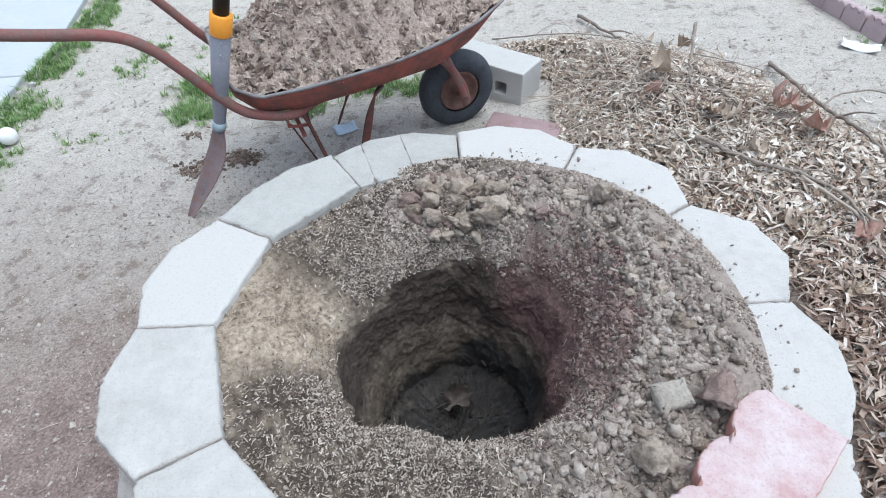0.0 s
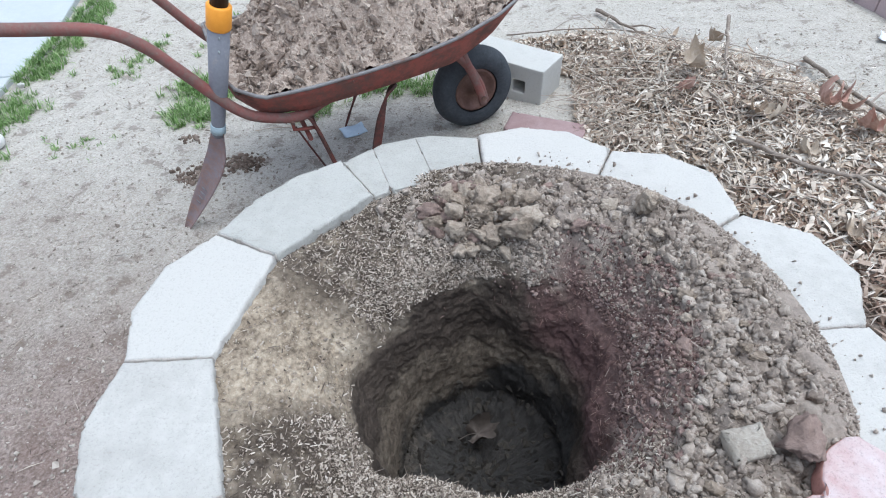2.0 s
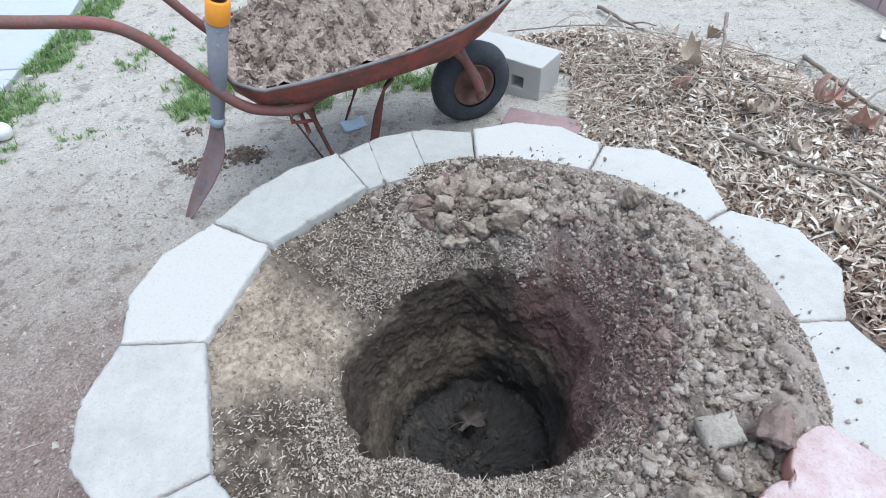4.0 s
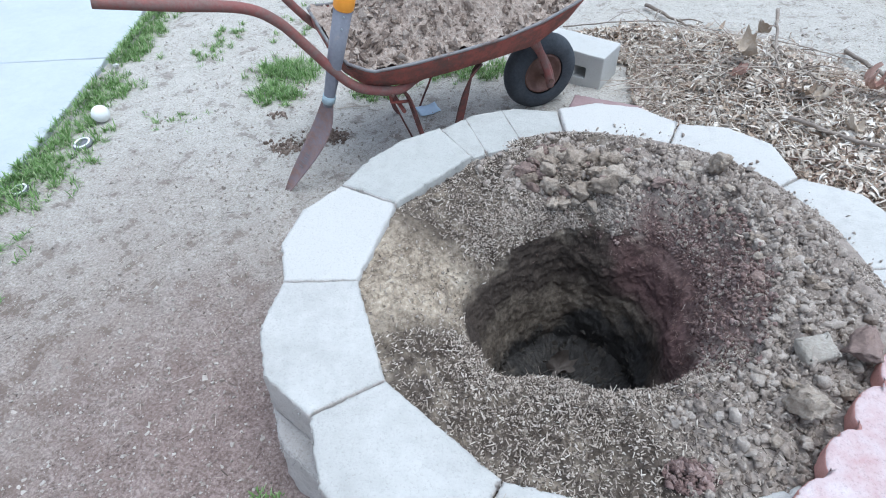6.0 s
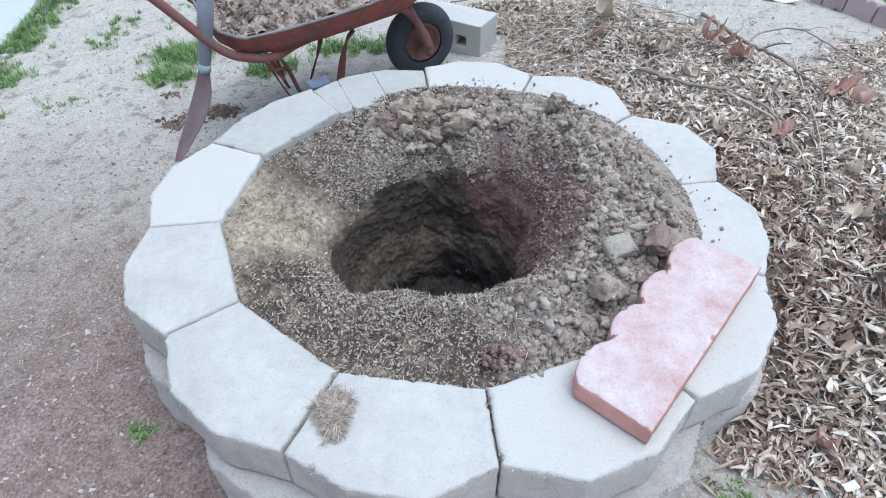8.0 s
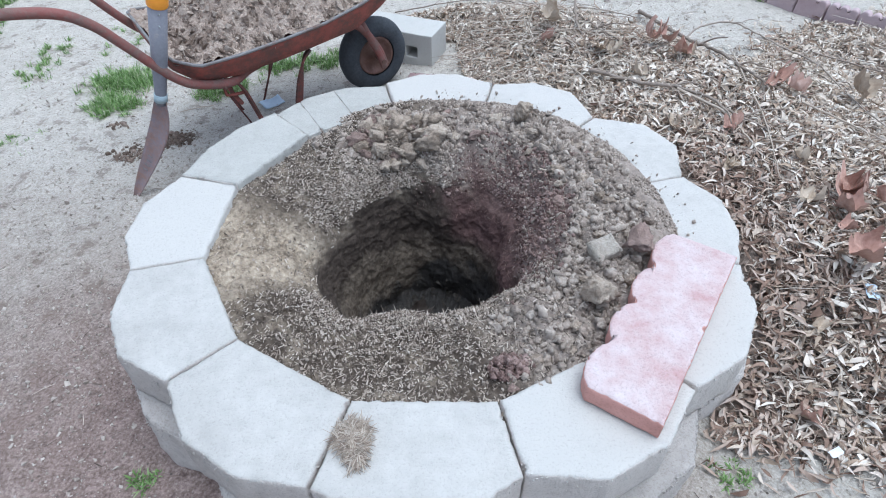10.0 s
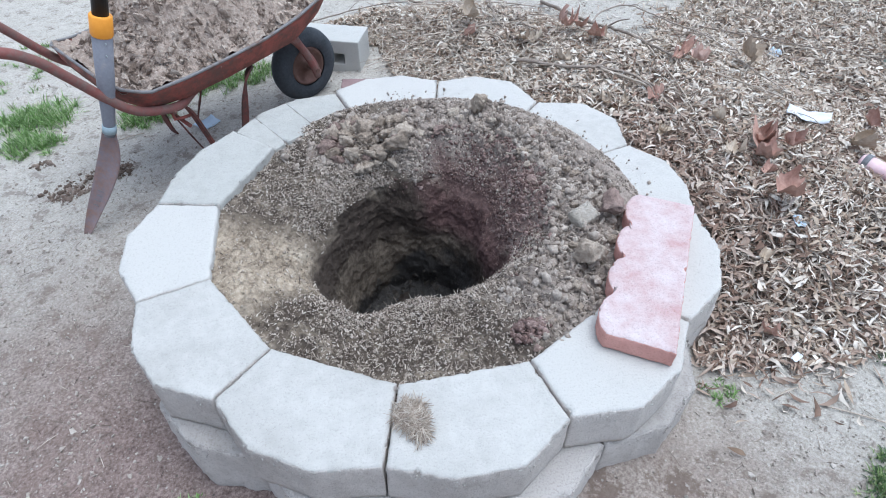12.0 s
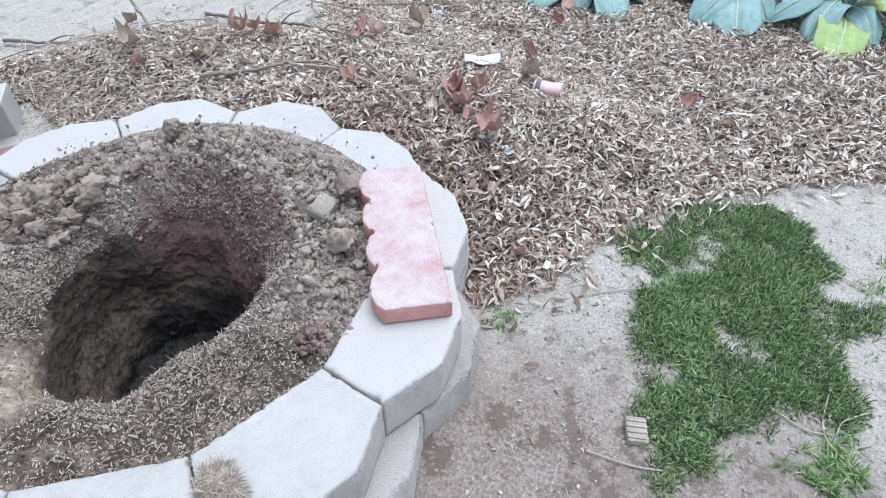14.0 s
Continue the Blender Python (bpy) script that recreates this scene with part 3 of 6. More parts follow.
def litter_height(x, y):
    """How high the leaf pile stands over the earth; below nought outside it."""
    if x < -0.2 or not inside(LITTER, x, y):
        return -1.0
    d = edge_distance(LITTER[:-1], x, y) + 0.08 * fbm(x * 4, y * 4, 9, 2)
    far = 1 - 0.75 * smooth01((x - 1.42) / 0.75)
    return max(0.0, 0.175 * smooth01(d / 0.55) * far + 0.012 * fbm(x * 5, y * 5, 4, 3) * smooth01(d / 0.3))


def top_of_land(x, y):
    return land(x, y) + max(0.0, litter_height(x, y))


def axis(lo, hi, step, reach):
    inner = list(np.arange(lo, hi + step / 2, step))
    grow, out, d = step, [], 0.0
    while d < reach:
        grow *= 1.55
        d += grow
        out.append(d)
    return [lo - d for d in reversed(out)] + inner + [hi + d for d in out]


def build_ground():
    xs, ys = axis(-3.4, 4.6, 0.026, 600), axis(-0.9, 4.6, 0.026, 600)
    nx = len(xs)
    verts = [(x, y, land(x, y)) for y in ys for x in xs]
    faces = []
    for j in range(len(ys) - 1):
        for i in range(nx - 1):
            x, y = (xs[i] + xs[i + 1]) / 2, (ys[j] + ys[j + 1]) / 2
            if math.hypot(x - RING_C[0], y - RING_C[1]) < 0.7:
                continue
            a = j * nx + i
            faces.append((a, a + 1, a + nx + 1, a + nx))
    return tagged(mesh_ob("ground", verts, faces, EARTH), "trodden grey-brown sandy earth with grit and damp stains", "ground", kind="structure")


build_ground()

# concrete slab along the side, with a control joint across it
SLAB_EDGE = [(-2.0, 0.6), (-2.24, 1.85), (-2.38, 2.47), (-2.49, 3.0), (-2.53, 3.3), (-2.8, 4.05), (-4.4, 8.5)]


def build_slab():
    def edge_x(y):
        for (ax, ay), (bx, by) in zip(SLAB_EDGE, SLAB_EDGE[1:]):
            if ay <= y <= by:
                return ax + (bx - ax) * (y - ay) / (by - ay)
        return SLAB_EDGE[0][0]
    slab = empty("concrete_slab", (-4, 2, -0.1))
    tagged(slab, "pale poured concrete slab with a straight control joint", "paving", kind="structure")
    joint = lambda x: 2.965 + 0.29 * (x + 2.47) * 0.95
    for south in (True, False):
        right = [(edge_x(y), y) for y in ((0.6, 1.2, 1.85, 2.47, 2.7) if south else (3.3, 4.05, 6.0, 8.5))]
        jx = edge_x(2.965)
        jy = joint(jx)
        if south:
            poly = right + [(jx, jy - 0.004), (-7.0, joint(-7.0) - 0.004), (-7.0, 0.6)]
        else:
            poly = [(jx, jy + 0.004)] + right + [(-7.0, 8.5), (-7.0, joint(-7.0) + 0.004)]
        v, f = worn_prism(poly, -0.19, -0.088, 0.006, 0.09, 0.0008, top_rough=0.0)
        ob = mesh_ob("slab_panel", v, f, SLAB, None, smooth=False)
        ob.parent, ob.matrix_parent_inverse = slab, slab.matrix_world.inverted()


build_slab()

# ---- the ring of blocks ----
UPPER = [190.75, 219.4, 249.7, 279.7, 311.5, 343.5, 371.4, 401.8, 432.1, 461.2, 491.6, 521.9, 550.75]
OUT_R = [0.813, 0.790, 0.805, 0.765, 0.785, 0.80, 0.765, 0.755, 0.795, 0.80, 0.81, 0.81, 0.813]
IN_R = [0.628, 0.618, 0.607, 0.598, 0.606, 0.612, 0.612, 0.612, 0.612, 0.613, 0.615, 0.622, 0.628]
MID_R = [0.853, 0.84, 0.83, 0.825, 0.838, 0.825, 0.85, 0.855, 0.845, 0.84, 0.825, 0.855]


def polar(deg, r):
    return (RING_C[0] + r * math.cos(radians(deg)), RING_C[1] + r * math.sin(radians(deg)))


def block_outline(a0, a1, r0, r1, rm, in0, in1):
    g = 0.22
    w = a1 - a0
    pts = [polar(a0 + g, in0), polar(a0 + g, r0), polar(a0 + 0.34 * w, rm), polar(a0 + 0.67 * w, rm), polar(a1 - g, r1), polar(a1 - g, in1)]
    return pts


def two_faced(ob):
    """Cast top, split sides."""
    for p in ob.data.polygons:
        c = p.center
        inward = (RING_C[0] - c.x) * p.normal.x + (RING_C[1] - c.y) * p.normal.y > 0.3 * math.hypot(RING_C[0] - c.x, RING_C[1] - c.y)
        p.material_index = 0 if p.normal.z > 0.5 or inward else 1
    return ob


def edge_grit(poly, top):
    """Grains of aggregate standing out along the rubbed top edge and down the split faces of a block."""
    pts = resample([(p[0], p[1], 0) for p in poly], 0.005)
    n, grains = len(pts), []
    for i, p in enumerate(pts):
        d = pts[(i + 1) % n] - pts[i - 1]
        out = Vector((d.y, -d.x, 0)).normalized()
        for _ in range(3):
            if RNG.random() < 0.62:
                size = RNG.uniform(0.0011, 0.0034)
                drop = RNG.random() ** 2 * 0.045
                grains.append(crumb(p + out * (RNG.uniform(-0.0015, 0.0012) - (0.0045 if drop < 0.004 else 0.0)) + Vector((0, 0, top - 0.0015 - drop)), size))
    return grains


def build_ring():
    ring = empty("stone_ring", (*RING_C, 0))
    tagged(ring, "round planting bed wall of pale concrete retaining blocks in two courses", "retaining wall")
    inv = ring.matrix_world.inverted()
    low = [257.5 + 30 * k + RNG.uniform(-1, 1) for k in range(12)]
    low.append(low[0] + 360)
    for k in range(12):
        tilt = 0.0 if k != 9 else -0.012
        poly = block_outline(UPPER[k], UPPER[k + 1], OUT_R[k], OUT_R[k + 1], MID_R[k], IN_R[k], IN_R[k + 1])
        pieces = [poly]
        if k == 9:  # scored across in two places
            cut = [polar(d, r) for d, r in ((114.50, 0.613), (114.55, 0.838), (114.57, 0.838), (114.53, 0.613), (126.6, 0.614), (124.0, 0.832), (124.02, 0.832), (126.63, 0.614))]
            pieces = [[poly[0], poly[1], poly[2], cut[1], cut[0]], [cut[3], cut[2], poly[3], cut[5], cut[4]], [cut[7], cut[6], poly[4], poly[5]]]
        top = RING_TOP + tilt + RNG.uniform(-0.003, 0.003)
        solid = [worn_prism(q, 0.203, top, 0.0060 if k != 9 else 0.0016, 0.007, 0.0024 if k != 9 else 0.0010, 0.0022 if k != 9 else 0.001, k * 7.3) for q in pieces]
        v, f = joined(solid + edge_grit(poly, top))
        ob = two_faced(mesh_ob("wall_block", v, f, [BUFF_BLOCK if k in (9, 10) else BLOCK, BLOCK_SIDE]))
        ob.parent, ob.matrix_parent_inverse = ring, inv
    for k in range(12):
        poly = block_outline(low[k], low[k + 1], 0.80, 0.80, 0.862, 0.62, 0.62)
        v, f = joined([worn_prism(poly, 0.055 - 0.06, 0.2, 0.009, 0.010, 0.0034, 0.0065, 40 + k * 5.1)] + edge_grit(poly, 0.2))
        ob = two_faced(mesh_ob("wall_block", v, f, [DUSTY_BLOCK, BLOCK_SIDE]))
        ob.parent, ob.matrix_parent_inverse = ring, inv


build_ring()

# ---- the dug soil inside the ring, with its hole ----
HOLE = (0.09, 1.25)
# for each bearing: (distance, height) of the outer edge, bank, rim, upper wall, lower wall, foot
BANKS = {
    0: ((0.70, 0.345), (0.50, 0.385), (0.37, 0.35), (0.278, 0.17), (0.248, 0.04), (0.22, -0.20)),
    45: ((0.70, 0.35), (0.52, 0.405), (0.40, 0.35), (0.312, 0.19), (0.268, 0.04), (0.25, -0.20)),
    90: ((0.66, 0.345), (0.47, 0.365), (0.338, 0.318), (0.292, 0.17), (0.278, 0.0), (0.26, -0.20)),
    135: ((0.64, 0.302), (0.45, 0.318), (0.312, 0.292), (0.265, 0.18), (0.246, 0.04), (0.22, -0.20)),
    180: ((0.60, 0.318), (0.445, 0.304), (0.325, 0.205), (0.280, 0.11), (0.246, 0.0), (0.21, -0.20)),
    225: ((0.59, 0.318), (0.43, 0.290), (0.335, 0.264), (0.290, 0.14), (0.262, 0.0), (0.215, -0.20)),
    270: ((0.63, 0.320), (0.42, 0.298), (0.303, 0.307), (0.284, 0.2), (0.268, 0.04), (0.23, -0.20)),
    315: ((0.66, 0.335), (0.46, 0.340), (0.326, 0.315), (0.280, 0.18), (0.256, 0.04), (0.22, -0.20)),
}


def bank(deg, s):
    """Distance and height of the soil at a bearing; s runs from 0 at the wall to 5 at the foot, then to 6 at the middle."""
    deg %= 360
    lo = int(deg // 45) * 45
    t = (deg - lo) / 45
    t = t * t * (3 - 2 * t)
    a, b = BANKS[lo], BANKS[(lo + 45) % 360]
    if s >= 5:
        r, z = a[5][0] * (1 - t) + b[5][0] * t, -0.2
        k = s - 5
        return r * (1 - k), z - 0.03 * smooth01(k * 2)
    i = int(s)
    f = s - i

    def at(j):
        j = max(0, min(5, j))
        return Vector((a[j][0] * (1 - t) + b[j][0] * t, a[j][1] * (1 - t) + b[j][1] * t))
    p0, p1, p2, p3 = at(i - 1), at(i), at(i + 1), at(i + 2)
    q = 0.5 * (2 * p1 + (p2 - p0) * f + (2 * p0 - 5 * p1 + 4 * p2 - p3) * f * f + (3 * p1 - p0 - 3 * p2 + p3) * f ** 3)
    return q.x, q.y


def soil_point(deg, s):
    r, z = bank(deg, s)
    x, y = HOLE[0] + r * math.cos(radians(deg)), HOLE[1] + r * math.sin(radians(deg))
    return x, y, z


def soil_surface(deg, s):
    """The soil's real surface: the banks with their lumps, crumbs and ragged rim."""
    x, y, z = soil_point(deg, s)
    dx, dy = math.cos(radians(deg)), math.sin(radians(deg))
    cloddy = 0.35 + 0.65 * smooth01((math.cos(radians(deg - 30)) + 0.25) / 0.9)
    n1 = fbm(x * 9, y * 9, z * 9, 4, 0.55)
    n2 = fbm(x * 42, y * 42, z * 42, 3, 0.6)
    n3 = fbm(x * 120, y * 120, z * 120, 2, 0.6)
    wx, wy = x + 0.012 * n1, y + 0.012 * n2
    wall = smooth01((s - 2.0) / 0.8) * (1 - smooth01((s - 4.7) / 0.3))
    lumps = 0.0
    for scale, high in ((26, 0.016), (62, 0.010)):
        near, at = noise.voronoi((wx * scale, wy * scale, z * scale))
        own = noise.cell(at[0] * 7.1)
        lumps += high * (0.35 + 0.65 * own) * smooth01((near[1] - near[0]) * 2.2)
    d = 0.022 * n1 * (0.6 + cloddy * 0.6) + (0.0095 * n2 * (0.9 + cloddy * 0.4) + 0.0042 * n3) * (1 - 0.45 * wall) + (lumps * (1 - 0.75 * wall) - 0.012) * cloddy ** 1.5
    ragged = 0.024 * fbm(dx * 2.6 + 3, dy * 2.6, 5, 3) * smooth01((s - 1.1) / 0.9) * (1 - smooth01((s - 3.6) / 1.2))
    out = d * wall * 0.6 + ragged
    return x + dx * out, y + dy * out, z + d * smooth01(s / 0.6) * (1 - wall)


def build_soil():
    sides = 720
    steps = [k / 40 for k in range(0, 200)] + [5 + (k / 24) ** 1.0 for k in range(0, 24)]
    verts, faces = [], []
    for s in steps:
        for k in range(sides):
            verts.append(soil_surface(360 * k / sides, s))
    for j in range(len(steps) - 1):
        for k in range(sides):
            q = (k + 1) % sides
            faces.append((j * sides + k, j * sides + q, (j + 1) * sides + q, (j + 1) * sides + k)[::-1])
    faces.append(tuple((len(steps) - 1) * sides + k for k in range(sides))[::-1])
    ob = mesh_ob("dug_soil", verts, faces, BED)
    # reddish rooty soil on one flank; low damp soil and walls include painted shade
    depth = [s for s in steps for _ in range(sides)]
    kind = ob.data.color_attributes.new("soil_and_shade", "FLOAT_COLOR", "POINT")
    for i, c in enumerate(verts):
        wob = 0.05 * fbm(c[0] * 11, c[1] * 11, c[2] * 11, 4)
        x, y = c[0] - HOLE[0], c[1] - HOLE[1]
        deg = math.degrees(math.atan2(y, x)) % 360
        # painted dark climbs higher on the flank turned from the light
        shade_rise = 0.11 * smooth01((math.cos(radians(deg - 22)) - 0.1) / 0.6)
        # damp subsoil blackened with depth, the pit's own shade included
        damp = 0.95 * (1 - smooth01((c[2] + 1.3 * wob + 0.21 - shade_rise) / 0.10))
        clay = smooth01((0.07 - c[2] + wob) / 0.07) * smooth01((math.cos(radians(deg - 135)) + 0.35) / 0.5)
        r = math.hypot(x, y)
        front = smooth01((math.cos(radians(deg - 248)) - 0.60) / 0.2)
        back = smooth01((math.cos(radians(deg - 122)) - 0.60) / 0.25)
        # darker soil below the rim, with the overhang's shade put into it
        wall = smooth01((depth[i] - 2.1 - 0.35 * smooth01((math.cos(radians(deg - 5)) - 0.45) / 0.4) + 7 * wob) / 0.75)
        humus_shade = max(max(0.95 * front, 0.95 * back) * smooth01(0.75 + 5 * wob + 0.35 * fbm(x * 25, y * 25, 1, 2)), wall) * (1 - 0.25 * clay)
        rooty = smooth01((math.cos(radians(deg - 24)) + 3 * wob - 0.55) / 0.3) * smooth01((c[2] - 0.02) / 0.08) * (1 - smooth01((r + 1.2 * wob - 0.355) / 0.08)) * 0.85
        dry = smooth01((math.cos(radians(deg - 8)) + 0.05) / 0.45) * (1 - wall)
        kind.data[i].color = (damp * (1 - 0.5 * rooty), rooty, humus_shade, 0.85 * dry)
    return tagged(ob, "dry crumbly tan soil bed with a deep round dug hole", "soil", kind="structure")


build_soil()


def soil_height(x, y):
    """The soil's surface over the plan, outside the hole."""
    dx, dy = x - HOLE[0], y - HOLE[1]
    deg, r = math.degrees(math.atan2(dy, dx)) % 360, math.hypot(dx, dy)
    lo, hi = 0.0, 5.0
    for _ in range(22):
        m = (lo + hi) / 2
        if bank(deg, m)[0] > r:
            lo = m
        else:
            hi = m
    return bank(deg, lo)[1], lo


def build_clods():
    pieces = []
    count = 0
    while count < 19000:
        deg = RNG.gauss(32, 58)
        s = RNG.uniform(0.0, 2.6)
        if not -62 + 14 * fbm(s * 3, 1, deg * 0.05, 2) < deg < 132:
            continue
        x, y, z = soil_surface(deg, s)
        if fbm(x * 13, y * 13, 3, 2) + RNG.uniform(-0.4, 0.4) < 0.0:
            continue
        inner = smooth01((s - 1.3) / 0.9)
        if s > 1.55 and -40 < deg < 70 and RNG.random() < 0.85:
            continue
        size = 0.0016 + (0.0090 - 0.0045 * inner) * RNG.random() ** 2.8
        if RNG.random() < 0.025 * (1 - inner):
            size = RNG.uniform(0.009, 0.016)
        if s < 0.35:
            size = min(size, 0.005)
        place = (x, y, z + size * RNG.uniform(-0.2, 0.5))
        pieces.append(crumb(place, size) if RNG.random() < 0.4 else lump(place, size * 1.1, 2 if size > 0.005 else 1, 0.95, 2.3))
        count += 1
    for _ in range(5000):
        deg, s = RNG.uniform(130, 290), RNG.uniform(0.05, 1.9)
        x, y, z = soil_surface(deg, s)
        if 158 < deg < 226 and RNG.random() < 0.6:
            continue
        size = 0.0012 + 0.0048 * RNG.random() ** 4
        pieces.append(crumb((x, y, z + size * 0.3), size))
    for _ in range(420):
        a = RNG.choice((-14, 4, 8, 36, 58, 82, 90)) + RNG.gauss(0, 9)
        r = RNG.uniform(0.595, 0.645) + 0.10 * RNG.random() ** 5
        x, y = polar(a, r)
        size = 0.0018 + 0.0075 * RNG.random() ** 2.2
        pieces.append(crumb((x, y, RING_TOP + 0.001 + size * 0.5), size))
    rooty = []
    for _ in range(5200):
        deg, s = RNG.gauss(14, 28), RNG.uniform(1.45, 2.75)
        x, y, z = soil_surface(deg, s)
        size = 0.0012 + 0.0055 * RNG.random() ** 3
        rooty.append(lump((x, y, z + size * RNG.uniform(-0.2, 0.4)), size, 2 if size > 0.004 else 1, 0.95, 2.3))
    v, f = joined(rooty)
    tagged(mesh_ob("rooty_crumbs", v, f, ROOTY), "purplish red-brown rooty soil crumbs down the side of the hole", "soil", kind="stuff")
    v, f = joined(pieces)
    tagged(mesh_ob("soil_crumbs", v, f, CLOD), "loose dry soil crumbs and small clods heaped round the hole", "soil", kind="stuff")
    pieces = []
    # floor crumbs, blackened to match the shade painted on the hole's bottom
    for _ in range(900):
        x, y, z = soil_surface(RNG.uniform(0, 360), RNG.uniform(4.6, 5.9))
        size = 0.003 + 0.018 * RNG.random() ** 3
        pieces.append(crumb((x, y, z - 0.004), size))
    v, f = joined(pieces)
    tagged(mesh_ob("damp_crumbs", v, f, DAMP_SHADED, smooth=False), "damp soil crumbs at the bottom of the hole, blackened for its shade", "soil", kind="stuff")


build_clods()


def build_big_clods():
    rows = [  # x, y, size, reddish, flatness
        (0.551, 1.075, 0.040, False, 0.85), (0.650, 1.09, 0.052, True, 1.15), (0.505, 0.938, 0.050, False, 1.1), (-0.046, 1.634, 0.034, True, 0.85), (-0.065, 1.592, 0.026, True, 0.8),
        (0.434, 1.664, 0.044, False, 0.95), (0.06, 1.60, 0.042, False, 0.8), (0.03, 1.66, 0.030, False, 0.8), (0.11, 1.66, 0.034, False, 0.8), (0.16, 1.72, 0.032, False, 0.8), (0.36, 1.70, 0.034, False, 0.9),
        (0.48, 1.28, 0.028, True, 0.7), (0.54, 1.20, 0.026, False, 0.7), (0.50, 1.42, 0.024, False, 0.8), (0.28, 1.62, 0.030, True, 0.8), (0.56, 1.36, 0.026, False, 0.8), (0.37, 1.50, 0.022, False, 0.8),
        (-0.02, 1.72, 0.026, False, 0.8), (0.10, 1.78, 0.024, False, 0.8), (0.50, 1.00, 0.024, False, 0.8), (0.44, 0.86, 0.020, False, 0.8), (0.60, 0.99, 0.026, False, 0.8), (0.22, 1.64, 0.026, False, 0.8),
        (0.34, 0.79, 0.016, False, 0.8), (0.42, 0.80, 0.018, False, 0.8), (0.57, 1.55, 0.024, False, 0.8), (0.02, 1.57, 0.024, False, 0.8), (0.278, 0.719, 0.014, True, 0.7),
        (0.62, 1.28, 0.022, False, 0.8), (0.62, 1.44, 0.022, False, 0.8), (0.45, 1.58, 0.022, False, 0.8),
    ]
    # the tan clods broken off in one heap at the back of the hole
    for _ in range(120):
        a, r = RNG.uniform(0, 6.283), RNG.random() ** 0.6
        rows.append((0.03 + 0.13 * r * math.cos(a), 1.665 + 0.12 * r * math.sin(a), 0.008 + 0.036 * RNG.random() ** 2.2, RNG.random() < 0.12, 0.9))
    for _ in range(26):
        a, r = radians(RNG.uniform(-55, 95)), RNG.uniform(0.40, 0.58)
        rows.append((HOLE[0] + r * math.cos(a), HOLE[1] + r * math.sin(a), RNG.uniform(0.008, 0.019), RNG.random() < 0.25, 0.8))
    for x, y, size, red, flat in rows:
        s = soil_height(x, y)[1]
        if s > 2.15:
            continue
        px, py, pz = soil_surface(math.degrees(math.atan2(y - HOLE[1], x - HOLE[0])) % 360, s)
        z = max(pz, RING_TOP if math.hypot(x - RING_C[0], y - RING_C[1]) > 0.615 else 0)
        v, f = clod_body((x, y, z + size * (0.95 if size > 0.043 else 0.6 if size > 0.026 else 0.35) * flat), size, flat, x * 91 + y * 17)
        if (x, y) == (0.551, 1.075):  # a squarish broken lump
            v, f = worn_prism([(-0.036, -0.028), (0.034, -0.031), (0.038, 0.024), (-0.030, 0.030)], -0.012, 0.026, 0.007, 0.005, 0.003, 0.003, 4.0, 0.003)
            m = pose(x, y, z + 0.018, 16, -14, 22)
            v = [tuple(m @ Vector(p)) for p in v]
        ob = mesh_ob("soil_clod", v, f, RED_CLOD if red else PALE_CLOD if (x, y) == (0.551, 1.075) else BIG_CLOD)
        tagged(ob, "reddish dry clay clod on the dug soil" if red else "hard dry tan soil clod on the dug soil", "soil clod", "clods round the hole")


build_big_clods()


def slivers(count, place, length, width, tilt=0.35):
    """Thin three-sided splinters of straw and chipped wood."""
    verts, faces = [], []
    for _ in range(count):
        p = place()
        if p is None:
            continue
        L, w = RNG.uniform(*length), RNG.uniform(*width)
        a, e = RNG.uniform(0, 6.283), RNG.gauss(0, tilt)
        d = Vector((math.cos(a) * math.cos(e), math.sin(a) * math.cos(e), math.sin(e))) * L / 2
        s = Vector((-math.sin(a), math.cos(a), 0)) * w / 2
        u = Vector((0, 0, w * 0.5))
        c = Vector(p)
        o = len(verts)
        bend = Vector((0, 0, RNG.uniform(-0.05, 0.08) * L))
        stations = ((c - d, 0.5), (c + bend, 1.0), (c + d, 0.4)) if L > 0.02 else ((c - d, 0.8), (c + d, 0.6))
        for q, k in stations:
            verts += [tuple(q - s * k), tuple(q + s * k), tuple(q + u * k)]
        for j in range(0, 3 * len(stations) - 3, 3):
            for m, n2 in ((0, 1), (1, 2), (2, 0)):
                faces.append((o + j + m, o + j + n2, o + j + 3 + n2, o + j + 3 + m))
        faces += [(o, o + 2, o + 1), (len(verts) - 3, len(verts) - 2, len(verts) - 1)]
    return verts, faces


def on_soil():
    deg = RNG.choice((RNG.uniform(95, 335), RNG.gauss(264, 28), RNG.gauss(258, 30), RNG.gauss(126, 20), RNG.gauss(122, 18)))
    s = RNG.choice((RNG.uniform(0.05, 2.6), RNG.uniform(0.05, 2.2), RNG.uniform(1.5, 2.25)))
    if 160 < deg < 206 and s > 0.3 and RNG.random() < 0.88:
        return None
    x, y, z = soil_surface(deg, s)
    return x, y, z + RNG.uniform(0.0, 0.005)


def on_mound():
    x, y, z = soil_surface(RNG.uniform(-50, 120), RNG.uniform(0.6, 2.5))
    return x, y, z + RNG.uniform(0.0, 0.005)


def on_roots():
    x, y, z = soil_surface(RNG.gauss(18, 32), RNG.uniform(1.6, 3.2))
    return x, y, z + RNG.uniform(0.0, 0.004)


